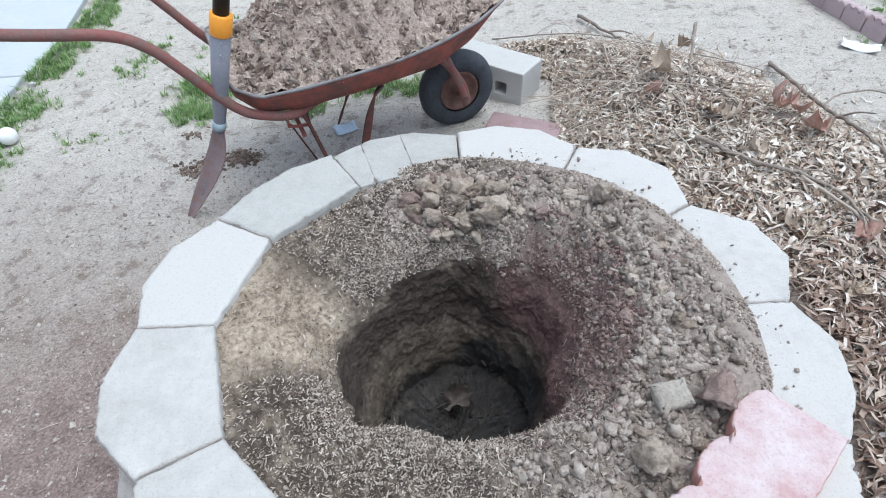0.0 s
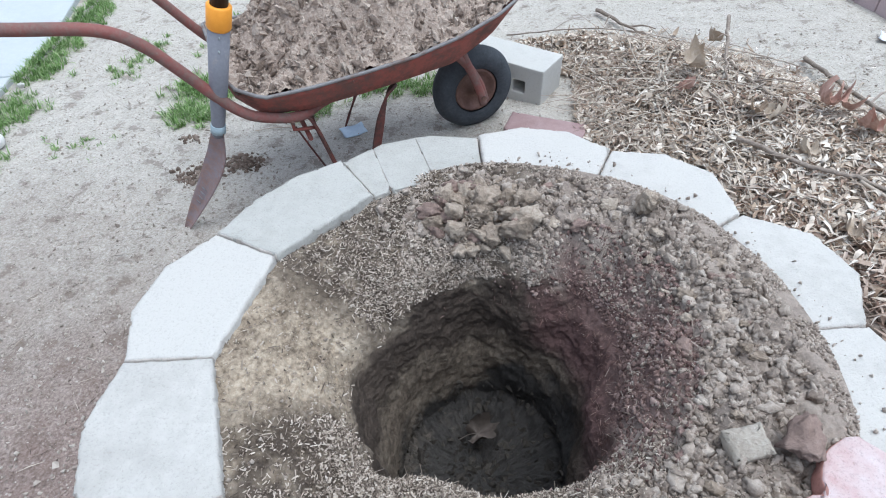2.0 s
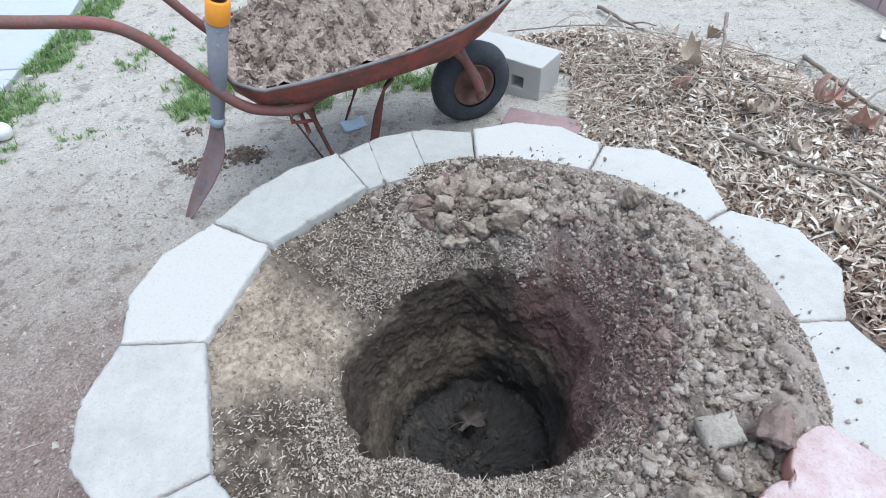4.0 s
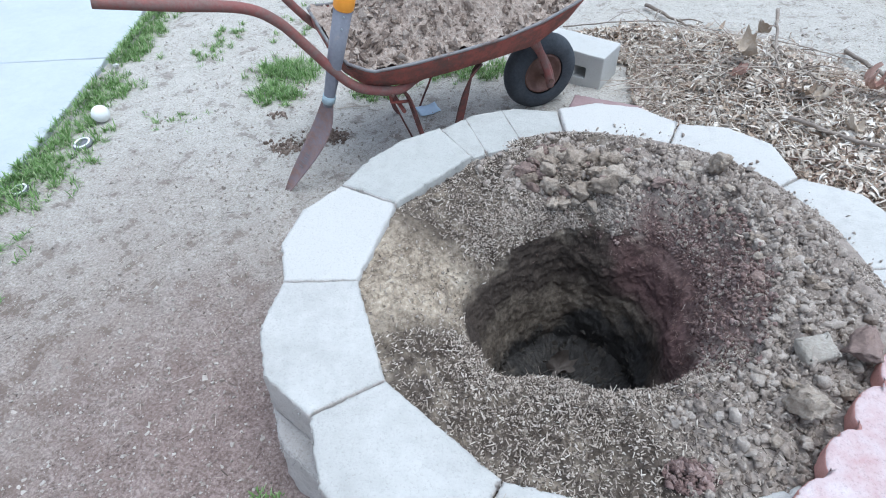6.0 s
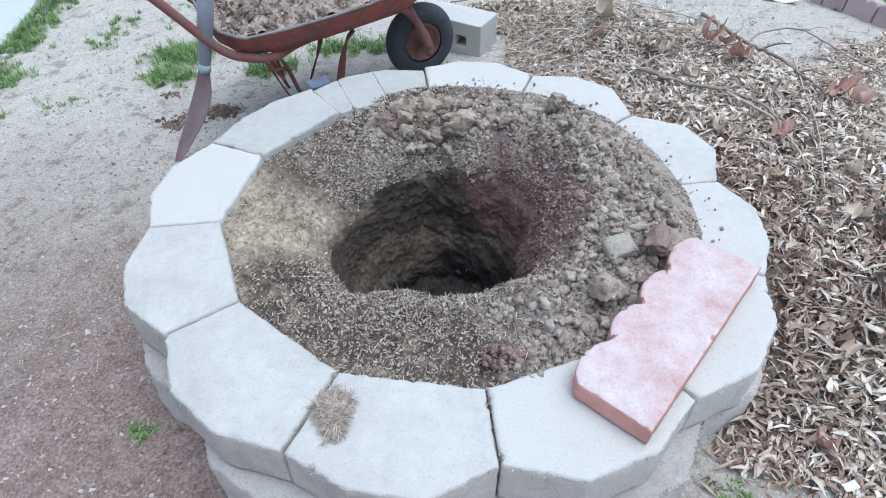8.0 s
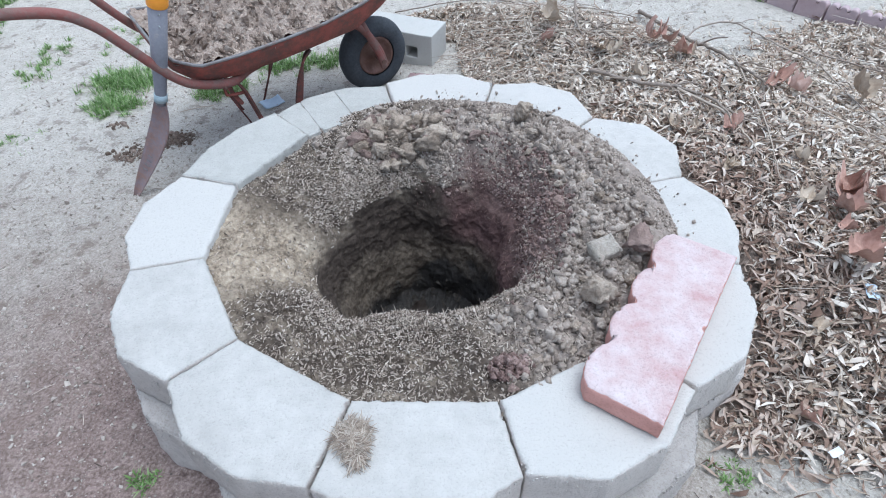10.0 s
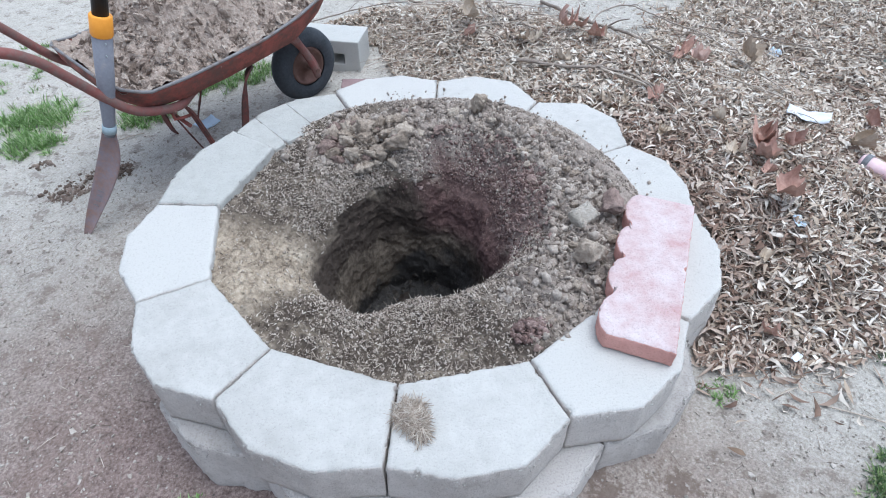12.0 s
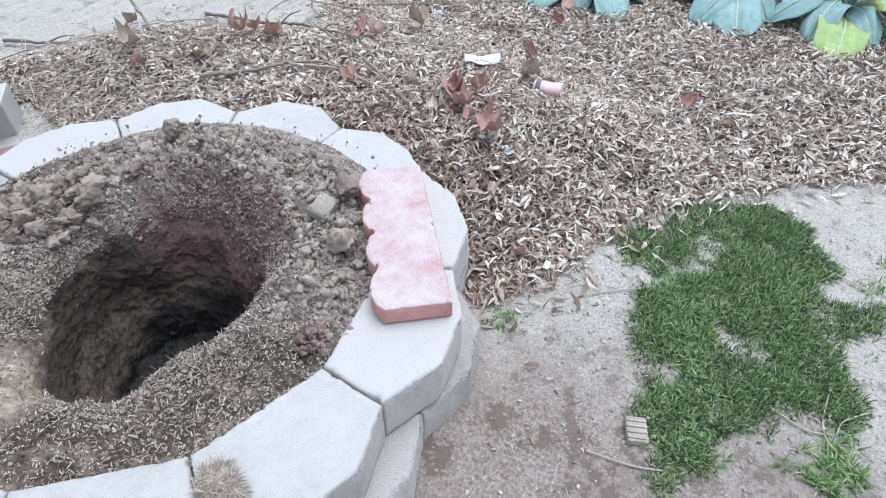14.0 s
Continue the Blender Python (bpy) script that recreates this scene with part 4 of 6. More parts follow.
def build_mulch():
    v, f = slivers(1500, on_roots, (0.008, 0.030), (0.0007, 0.0015), 0.7)
    tagged(mesh_ob("fine_roots", v, f, ROOT, smooth=False), "fine red-brown roots and straws hanging from the hole's side", "roots", kind="stuff")
    v, f = joined([slivers(32000, on_soil, (0.003, 0.012), (0.0016, 0.0055), 0.5), slivers(5000, on_soil, (0.009, 0.024), (0.0016, 0.0042), 0.4), slivers(1800, on_mound, (0.005, 0.018), (0.001, 0.0024)), slivers(260, on_soil, (0.025, 0.06), (0.0012, 0.002), 0.5), slivers(120, on_mound, (0.03, 0.06), (0.001, 0.0016), 0.6)])
    tagged(mesh_ob("straw_mulch", v, f, CHIP, smooth=False), "chopped straw and wood chips scattered over the soil", "mulch", kind="stuff")


build_mulch()


def build_root_clump():
    pieces = []
    for _ in range(420):
        a, r = RNG.uniform(0, 6.283), RNG.random() ** 0.6
        x, y = 0.278 + 0.050 * r * math.cos(a), 0.772 + 0.036 * r * math.sin(a)
        size = 0.0018 + 0.007 * RNG.random() ** 3
        pieces.append(lump((x, y, soil_height(x, y)[0] + 0.022 * (1 - r) * (0.7 + fbm(x * 40, y * 40, 0, 2)) + 0.004), size, 2 if size > 0.004 else 1, 1.0, 2.3))
    v, f = joined(pieces)
    tagged(mesh_ob("root_clump", v, f, ROOTY), "dark red-brown rooty soil clump beside the blocks", "soil", kind="stuff")


build_root_clump()


def build_straw_clump():
    def place():
        a, r = RNG.uniform(0, 6.283), RNG.random() ** 0.6
        across, along = 0.029 * r * math.cos(a) * (1 + 0.4 * math.sin(3 * a)), 0.052 * r * math.sin(a)
        return (-0.058 + across - 0.22 * along, 0.598 + along + 0.22 * across, RING_TOP + 0.003 + 0.017 * (1 - r) + 0.005 * RNG.random())
    v, f = slivers(520, place, (0.022, 0.062), (0.0016, 0.0032), 0.3)
    tagged(mesh_ob("straw_clump", v, f, STRAW, smooth=False), "small dead straw clump lying over a block joint", "straw", kind="stuff")


build_straw_clump()

# ---- scalloped paver lying on the wall ----


def scallop_outline(length, width, notches, bulge):
    pts = [(0.0, 0.0), (length, 0.0)]
    ends = [0.0] + notches + [length]
    for a, b in reversed(list(zip(ends, ends[1:]))):
        for k in range(9):
            t = k / 8
            s = b + (a - b) * t
            pts.append((s, width + bulge * (math.sin(math.pi * t) ** 0.6)))
    return pts


def build_paver(name, m, z0, thick, length, width, notches, material, label):
    v, f = worn_prism(scallop_outline(length, width, notches, 0.028), z0, z0 + thick, 0.004, 0.006, 0.0014, 0.0012, length * 91, 0.0004)
    ob = mesh_ob(name, v, f, [material, PAVER_SIDE] if material is RED_PAVER else material)
    for p in ob.data.polygons:
        p.material_index = 1 if material is RED_PAVER and p.normal.z < 0.6 else 0
    ob.matrix_world = m
    return tagged(ob, label, "edging paver")


build_paver("scalloped_paver", pose(0.540, 0.572, 0, 0, 0, 53.4), RING_TOP + 0.004, 0.052, 0.552, 0.157, [0.137, 0.2735, 0.41], RED_PAVER, "pinkish red scalloped concrete edging paver lying flat on the wall")
build_paver("scalloped_paver", pose(0.375, 2.61, 0, 0, 0, 168), 0.012, 0.05, 0.31, 0.13, [0.10, 0.20], FADED_PAVER, "dull red scalloped concrete paver lying on the earth beside the wall")

# ---- leaf pile ----
LEAF_SEGS = 3


def leaf_arrays(points, lengths, widths, seed):
    """Curled willow-like leaves as plain arrays: each is a bent, folded, pointed strip."""
    rs = np.random.RandomState(seed)
    n = len(points)
    P = np.array(points)
    t = np.linspace(0, 1, LEAF_SEGS + 1)
    shape = np.array([0.12, 1.0, 0.85, 0.04])
    L, W = np.array(lengths)[:, None], np.array(widths)[:, None]
    curl = np.clip(rs.normal(0.0, 1.0, (n, 1)) * 1.0, -2.0, 2.0)
    x = (t - 0.5)[None, :] * L * (1 - 0.10 * curl ** 2)
    z = curl * 0.32 * L * (4 * (t - 0.5)[None, :] ** 2 - 0.5)
    y = rs.normal(0, 0.12, (n, 1)) * L * np.sin(t * math.pi)[None, :]
    fold = rs.uniform(-0.5, 1.0, (n, 1))
    half = 0.5 * W * shape[None, :]
    rows = []
    for side in (-1, 0, 1):
        rows.append(np.stack([x, y + side * half * np.cos(fold), z + abs(side) * half * np.sin(fold)], -1))
    V = np.stack(rows, 2).reshape(n, -1, 3)
    yaw, pitch, roll = rs.uniform(0, 6.283, n), rs.normal(0, 0.28, n), rs.normal(0, 0.55, n)
    cy, sy, cp, sp, cr, sr = np.cos(yaw), np.sin(yaw), np.cos(pitch), np.sin(pitch), np.cos(roll), np.sin(roll)
    R = np.empty((n, 3, 3))
    R[:, 0] = np.stack([cy * cp, cy * sp * sr - sy * cr, cy * sp * cr + sy * sr], -1)
    R[:, 1] = np.stack([sy * cp, sy * sp * sr + cy * cr, sy * sp * cr - cy * sr], -1)
    R[:, 2] = np.stack([-sp, cp * sr, cp * cr], -1)
    V = np.einsum("nij,nkj->nki", R, V) + P[:, None, :]
    quad = []
    for k in range(LEAF_SEGS):
        for c in (0, 1):
            a = k * 3 + c
            quad.append((a, a + 1, a + 4, a + 3))
    F = (np.arange(n) * V.shape[1])[:, None, None] + np.array(quad)[None]
    return V.reshape(-1, 3), F.reshape(-1, 4)


def array_mesh(name, V, F, material, smooth=True):
    me = bpy.data.meshes.new(name)
    me.vertices.add(len(V))
    me.vertices.foreach_set("co", np.ascontiguousarray(V, dtype=np.float32).ravel())
    k = F.shape[1]
    me.loops.add(F.size)
    me.loops.foreach_set("vertex_index", np.ascontiguousarray(F, dtype=np.int32).ravel())
    me.polygons.add(len(F))
    me.polygons.foreach_set("loop_start", np.arange(0, F.size, k, dtype=np.int32))
    me.polygons.foreach_set("use_smooth", np.full(len(F), smooth))
    me.update(calc_edges=True)
    me.materials.append(material)
    return new(name, me)


def build_litter_bed():
    step = 0.045
    xs, ys = np.arange(-0.1, 6.4, step), np.arange(-0.6, 3.7, step)
    verts, faces, index = [], [], {}

    def vid(i, j):
        if (i, j) not in index:
            x, y = xs[i], ys[j]
            h = litter_height(x, y)
            index[i, j] = len(verts)
            verts.append((x, y, land(x, y) + (h - 0.002 + 0.018 * smooth01(h / 0.03) * (0.6 + 0.5 * fbm(x * 12, y * 12, 2, 2)) if h >= 0 else -0.03)))
        return index[i, j]
    for i in range(len(xs) - 1):
        for j in range(len(ys) - 1):
            x, y = xs[i] + step / 2, ys[j] + step / 2
            if inside(LITTER, x, y) and math.hypot(x - RING_C[0], y - RING_C[1]) > 0.75:
                faces.append((vid(i, j), vid(i + 1, j), vid(i + 1, j + 1), vid(i, j + 1)))
    tagged(mesh_ob("leaf_mould", verts, faces, LITTER_BED), "dark rotting leaf mould under the fallen leaves", "leaf litter", kind="stuff")


def build_litter():
    pts, L, W = [], [], []
    tries = 0
    while len(pts) < 86000 and tries < 400000:
        tries += 1
        near = RNG.random() < 0.66
        x, y = (RNG.uniform(0.0, 2.0), RNG.uniform(0.3, 3.6)) if near else (1.8 + 2.6 * RNG.random() ** 1.35, RNG.uniform(-0.4, 3.2))
        y += RNG.gauss(0, 0.05)
        h = litter_height(x, y)
        r = math.hypot(x - RING_C[0], y - RING_C[1])
        if r < 0.845 or (r < 0.89 and RNG.random() < 0.5):
            continue
        if h < 0:
            d = edge_distance(LITTER[:-1], x, y)
            if x < 0.3 or RNG.random() > 0.22 * math.exp(-d / 0.05):
                continue
            h = 0.0
        if 0 < x < 0.33 and 2.5 < y < 3.05:
            continue
        pts.append((x, y, land(x, y) + h + 0.012 + RNG.uniform(-0.004, 0.030) * smooth01(0.35 + h / 0.05)))
        L.append(RNG.uniform(0.028, 0.075))
        W.append(0.0050 + 0.0105 * RNG.random() ** 1.3 if RNG.random() > 0.05 else RNG.uniform(0.017, 0.028))
    brown = []
    for x, y, z in pts:
        r = math.hypot(x - RING_C[0], y - RING_C[1])
        brown.append(RNG.random() < 0.06 + 0.85 * math.exp(-max(0.0, r - 0.85) / 0.5) * smooth01((2.3 - y) / 0.9) + 0.25 * fbm(x * 3, y * 3, 6, 2))
    for name, kept, material, seed, label in (("fallen_leaves", False, LEAF, 5, "deep pile of dry curled grey-brown willow leaves"), ("brown_leaves", True, BROWN_LEAF, 6, "dry curled russet-brown willow leaves heaped by the wall")):
        ids = [i for i, b in enumerate(brown) if b == kept]
        V, F = leaf_arrays([pts[i] for i in ids], [L[i] for i in ids], [W[i] for i in ids], seed)
        tagged(array_mesh(name, V, F, material), label, "leaf litter", kind="stuff")


def build_stems():
    def place():
        x, y = RNG.uniform(0.3, 3.4), RNG.uniform(0.4, 3.4)
        h = litter_height(x, y)
        if h < 0.01 or math.hypot(x - RING_C[0], y - RING_C[1]) < 0.92:
            return None
        return x, y, land(x, y) + h + RNG.uniform(0.02, 0.045)
    def heaped():
        x, y = RNG.gauss(0.62, 0.33), RNG.gauss(2.85, 0.28)
        h = litter_height(x, y)
        if h < 0 or math.hypot(x - RING_C[0], y - RING_C[1]) < 0.95 or (x < 0.33 and y < 3.05):
            return None
        return x, y, land(x, y) + h + RNG.uniform(0.02, 0.06)
    v, f = joined([slivers(420, heaped, (0.10, 0.42), (0.0028, 0.0055), 0.12), slivers(5200, place, (0.03, 0.15), (0.0013, 0.0030), 0.22), slivers(750, place, (0.12, 0.30), (0.0025, 0.0045), 0.1)])
    tagged(mesh_ob("leaf_stems", v, f, STRAW, smooth=False), "thin dry stems strewn among the fallen leaves", "leaf litter", kind="stuff")


build_litter_bed()
build_litter()
build_stems()


def plane_leaf(size, seed, material, label, m):
    """A dried five-lobed leaf, cupped and crumpled, with a stalk."""
    rs = random.Random(seed)
    leaf = empty("plane_leaf", m=m)
    rim = []
    lobes = [(-140, 0.60), (-118, 0.56), (-80, 0.84), (-60, 0.70), (-38, 0.92), (-18, 0.76), (0, 1.03), (18, 0.76), (38, 0.92), (60, 0.70), (80, 0.84), (118, 0.56), (140, 0.60)]
    lobes = [(-170, 0.12)] + lobes + [(170, 0.12)]
    for (a0, r0), (a1, r1) in zip(lobes, lobes[1:]):
        for k in range(3):
            t = k / 3
            rim.append((radians(a0 + (a1 - a0) * t), (r0 + (r1 - r0) * t) * size * rs.uniform(0.9, 1.08)))
    rim.append((radians(170), 0.12 * size))
    cup, twist, ph, roll_up = rs.uniform(0.3, 1.0), rs.uniform(-1.0, 1.0), rs.uniform(0, 6), rs.uniform(2.0, 3.6) * rs.choice((-1, 1))
    verts, faces = [(0, 0, 0)], []
    rings = (0.25, 0.5, 0.75, 1.0)
    for f in rings:
        for a, r in rim:
            x, y = math.cos(a) * r * f, math.sin(a) * r * f
            z = (cup * (x * x + y * y) / size * 0.75 + twist * x * y / size + 0.13 * size * f * math.sin(5 * a + ph) + 0.05 * size * fbm(x * 40 + seed, y * 40, 0, 2))
            z += 0.36 * size * f * fbm(x * 1.7 / size + seed, y * 1.7 / size, 3, 3, 0.5)
            bend = roll_up * y / size  # the blade rolls up about its midrib
            verts.append((x * (1 - 0.12 * f * abs(cup)), size * math.sin(bend) / roll_up, z + size * (1 - math.cos(bend)) / abs(roll_up)))
    n = len(rim)
    for i in range(n - 1):
        faces.append((0, 1 + i, 2 + i))
        for k in range(len(rings) - 1):
            a = 1 + k * n + i
            faces.append((a, a + n, a + n + 1, a + 1))
    mesh_ob("blade", verts, faces, material, leaf)
    v, f = tube(spline([(0, 0, 0.001), (-0.35 * size, 0.03 * size, 0.05 * size), (-0.8 * size, -0.06 * size, 0.02 * size)]), 0.0013, 6)
    mesh_ob("stalk", v, f, material, leaf)
    return tagged(leaf, label, "fallen leaf", "large leaves on the leaf pile")


def build_plane_leaves():
    rows = [  # x, y, size, russet, lift
        (0.75, 2.73, 0.10, False, 0.06), (0.88, 3.02, 0.08, False, 0.09), (0.705, 2.63, 0.06, True, 0.05), (0.90, 2.41, 0.07, False, 0.05), (1.118, 2.445, 0.11, True, 0.07), (1.175, 2.42, 0.085, True, 0.07), (1.20, 2.305, 0.075, True, 0.055), (1.23, 2.29, 0.06, False, 0.055),
        (0.99, 2.15, 0.06, False, 0.045), (0.995, 1.775, 0.055, False, 0.045), (1.065, 1.755, 0.055, False, 0.045), (1.185, 1.73, 0.065, True, 0.05), (1.485, 2.03, 0.08, True, 0.055), (1.52, 1.945, 0.075, True, 0.055), (1.44, 2.01, 0.06, True, 0.05),
        (1.77, 1.945, 0.10, False, 0.08), (1.36, 1.315, 0.105, True, 0.055), (1.33, 1.275, 0.085, True, 0.05), (1.39, 1.35, 0.085, True, 0.055), (1.44, 1.30, 0.065, True, 0.055), (1.23, 1.312, 0.07, False, 0.05), (1.262, 1.065, 0.10, True, 0.065), (1.087, 1.517, 0.05, False, 0.045), (1.314, 1.509, 0.06, False, 0.045),
        (1.73, 1.285, 0.085, False, 0.06), (1.76, 1.31, 0.06, True, 0.055), (2.03, 1.47, 0.07, True, 0.05), (2.13, 0.75, 0.07, True, 0.05), (2.45, 1.62, 0.07, True, 0.05), (2.60, 1.70, 0.08, True, 0.06), (1.01, 0.71, 0.05, True, 0.04), (1.108, 1.534, 0.05, False, 0.045), (0.94, 2.37, 0.06, False, 0.05), (1.10, 0.92, 0.045, False, 0.045), (1.30, 1.20, 0.05, True, 0.045),
    ]
    for i, (x, y, size, russet, lift) in enumerate(rows):
        z = top_of_land(x, y) + lift
        m = pose(x, y, z, RNG.uniform(-28, 28), RNG.uniform(-28, 28), RNG.uniform(0, 360))
        plane_leaf(size * 0.84, 31 + i, BIG_LEAF if russet else TAN_LEAF, "russet dried plane leaf curled on the leaf pile" if russet else "pale tan dried plane leaf curled on the leaf pile", m)
    plane_leaf(0.070, 77, DEAD_LEAF, "dark dead leaf lying at the bottom of the hole", pose(0.07, 1.35, -0.19, 10, -8, 20))


build_plane_leaves()


def twig(points, radius, lifts, label, forks=0, material=None):
    """A crooked stick over the litter: plan points with heights above the pile."""
    pts = [(x, y, top_of_land(x, y) + h) for (x, y), h in zip(points, lifts)]
    path = spline(pts, 8)
    path = [p + Vector((RNG.gauss(0, radius * 0.35), RNG.gauss(0, radius * 0.35), RNG.gauss(0, radius * 0.2))) for p in path]
    n = len(path)
    pieces = [tube(path, [radius * (1 - 0.65 * i / n) for i in range(n)], 7)]
    for k in range(forks):
        i = int(n * RNG.uniform(0.25, 0.8))
        d = (path[min(i + 2, n - 1)] - path[i]).normalized()
        side = Vector((-d.y, d.x, 0)) * RNG.choice((-1, 1))
        L = RNG.uniform(0.06, 0.16)
        end = path[i] + (d * 0.7 + side * 0.7 + Vector((0, 0, RNG.uniform(0.0, 0.35)))) * L
        mid = path[i].lerp(end, 0.5) + Vector((0, 0, 0.012))
        q = spline([path[i], mid, end], 5)
        pieces.append(tube(q, [radius * 0.5 * (1 - 0.6 * j / len(q)) for j in range(len(q))], 6))
    v, f = joined(pieces)
    return tagged(mesh_ob("twig", v, f, material or TWIG), label, "twig", "twigs on the leaf pile")


def build_twigs():
    twig([(1.345, 3.22), (1.355, 2.95), (1.375, 2.65), (1.385, 2.40), (1.40, 2.15), (1.425, 2.03), (1.44, 1.86)], 0.010, [0.02, 0.075, 0.10, 0.075, 0.05, 0.05, 0.02], "long crooked grey branch lying over the leaf pile", 4)
    twig([(1.375, 2.65), (1.46, 2.72), (1.62, 2.72), (1.76, 2.55), (1.80, 2.28), (1.75, 1.97), (1.79, 1.72), (1.785, 1.58)], 0.0048, [0.10, 0.14, 0.16, 0.12, 0.07, 0.05, 0.05, 0.03], "thin pale twig arching over the leaf pile", 3)
    twig([(0.82, 2.275), (0.96, 2.088), (1.072, 2.014), (1.158, 1.942), (1.212, 1.81), (1.277, 1.745), (1.33, 1.65)], 0.0085, [0.05, 0.05, 0.05, 0.05, 0.05, 0.05, 0.03], "long crooked grey branch lying over the leaf pile", 3)
    twig([(1.083, 1.997), (1.187, 1.81), (1.20, 1.71), (1.205, 1.60), (1.19, 1.435)], 0.0055, [0.05, 0.055, 0.055, 0.05, 0.04], "pale crooked twig beside the grey branch", 1, STRAW)
    twig([(0.46, 3.80), (0.58, 3.62), (0.72, 3.44)], 0.011, [0.03, 0.025, 0.02], "short stout grey stick on the sandy earth", 2)
    twig([(0.90, 3.00), (0.87, 2.85), (0.845, 2.65), (0.86, 2.43)], 0.008, [0.20, 0.13, 0.06, 0.04], "broken grey stick standing out of the pile", 1)
    twig([(0.54, 3.30), (0.555, 2.95), (0.597, 2.69)], 0.004, [0.10, 0.08, 0.05], "long pale dry stem across the leaf pile", 0, STRAW)
    twig([(0.12, 3.19), (0.311, 2.94), (0.50, 2.72)], 0.004, [0.09, 0.09, 0.06], "long pale dry stem across the leaf pile", 0, STRAW)
    twig([(0.745, 2.322), (0.795, 2.177), (0.782, 1.903)], 0.0036, [0.05, 0.06, 0.04], "pale dry stem leaning on the leaf pile", 0, STRAW)
    twig([(0.876, 2.85), (0.926, 2.604), (1.011, 2.398)], 0.0065, [0.06, 0.05, 0.05], "thin grey branch over the leaf pile", 2)
    twig([(0.777, 2.582), (0.79, 2.44), (0.805, 2.309)], 0.004, [0.05, 0.06, 0.05], "pale dry stem leaning on the leaf pile", 0, STRAW)
    twig([(0.93, 3.04), (1.10, 3.05), (1.28, 3.08), (1.36, 3.05)], 0.004, [0.06, 0.07, 0.05, 0.05], "thin grey branch at the edge of the pile", 2)
    twig([(1.50, 1.87), (1.64, 1.65), (1.82, 1.50)], 0.004, [0.05, 0.06, 0.05], "thin pale stem over the leaf pile", 1, STRAW)
    twig([(1.95, 2.55), (2.2, 2.2), (2.6, 1.95)], 0.004, [0.05, 0.06, 0.04], "thin dry stem over thin litter", 2)
    twig([(1.92, 1.0), (1.68, 0.98), (1.56, 1.1)], 0.003, [0.05, 0.06, 0.04], "pale dry stem leaning on the leaf pile", 1, STRAW)
    twig([(1.95, 0.8), (2.4, 0.62), (2.8, 0.5)], 0.003, [0.04, 0.04, 0.04], "pale dry stem over thin litter", 0, STRAW)
    twig([(0.0, 3.45), (0.45, 3.36), (0.9, 3.25)], 0.004, [0.04, 0.07, 0.06], "thin dry stem over the leaf pile", 2)
    twig([(1.43, 2.32), (1.30, 1.75), (1.20, 1.42)], 0.0035, [0.07, 0.06, 0.05], "thin pale stem over the leaf pile", 0, STRAW)
    for k in range(90):
        x, y = RNG.uniform(0.4, 2.4), RNG.uniform(0.9, 3.2)
        if litter_height(x, y) < 0.01 or math.hypot(x - RING_C[0], y - RING_C[1]) < 0.95:
            continue
        a, L = RNG.uniform(0, 6.28), RNG.uniform(0.08, 0.22)
        twig([(x, y), (x + L / 2 * math.cos(a) + 0.02, y + L / 2 * math.sin(a)), (x + L * math.cos(a), y + L * math.sin(a))], RNG.uniform(0.0015, 0.0035), [0.045, 0.06, 0.04], "small dry stem among the fallen leaves", 0, RNG.choice((STRAW, TWIG)))


build_twigs()

# ---- wheelbarrow ----
BARROW = Matrix.Translation((-0.08, 2.69, 0.157)) @ Matrix(((math.cos(radians(32)), math.sin(radians(32)), 0, 0), (math.sin(radians(32)), -math.cos(radians(32)), 0, 0), (0, 0, 1, 0), (0, 0, 0, 1)))


def B(u, v, w):
    """From the barrow's own axes (forward, towards the near side, up from the axle) to the world."""
    return BARROW @ Vector((u, v, w))


TRAY = [  # forward, rim half-width, rim height, floor half-width, floor height
    (-0.955, 0.20, 0.352, 0.14, 0.315), (-0.93, 0.27, 0.335, 0.19, 0.262), (-0.86, 0.315, 0.312, 0.255, 0.215), (-0.72, 0.325, 0.318, 0.272, 0.210), (-0.55, 0.325, 0.33, 0.272, 0.222),
    (-0.38, 0.325, 0.348, 0.268, 0.235), (-0.22, 0.32, 0.38, 0.26, 0.252), (-0.08, 0.305, 0.42, 0.24, 0.315), (0.03, 0.27, 0.46, 0.20, 0.395), (0.085, 0.20, 0.482, 0.15, 0.445),
]


def tray_at(u):
    for a, b in zip(TRAY, TRAY[1:]):
        if a[0] <= u <= b[0]:
            t = (u - a[0]) / (b[0] - a[0])
            return [p + (q - p) * t for p, q in zip(a, b)]
    return TRAY[0] if u < TRAY[0][0] else TRAY[-1]


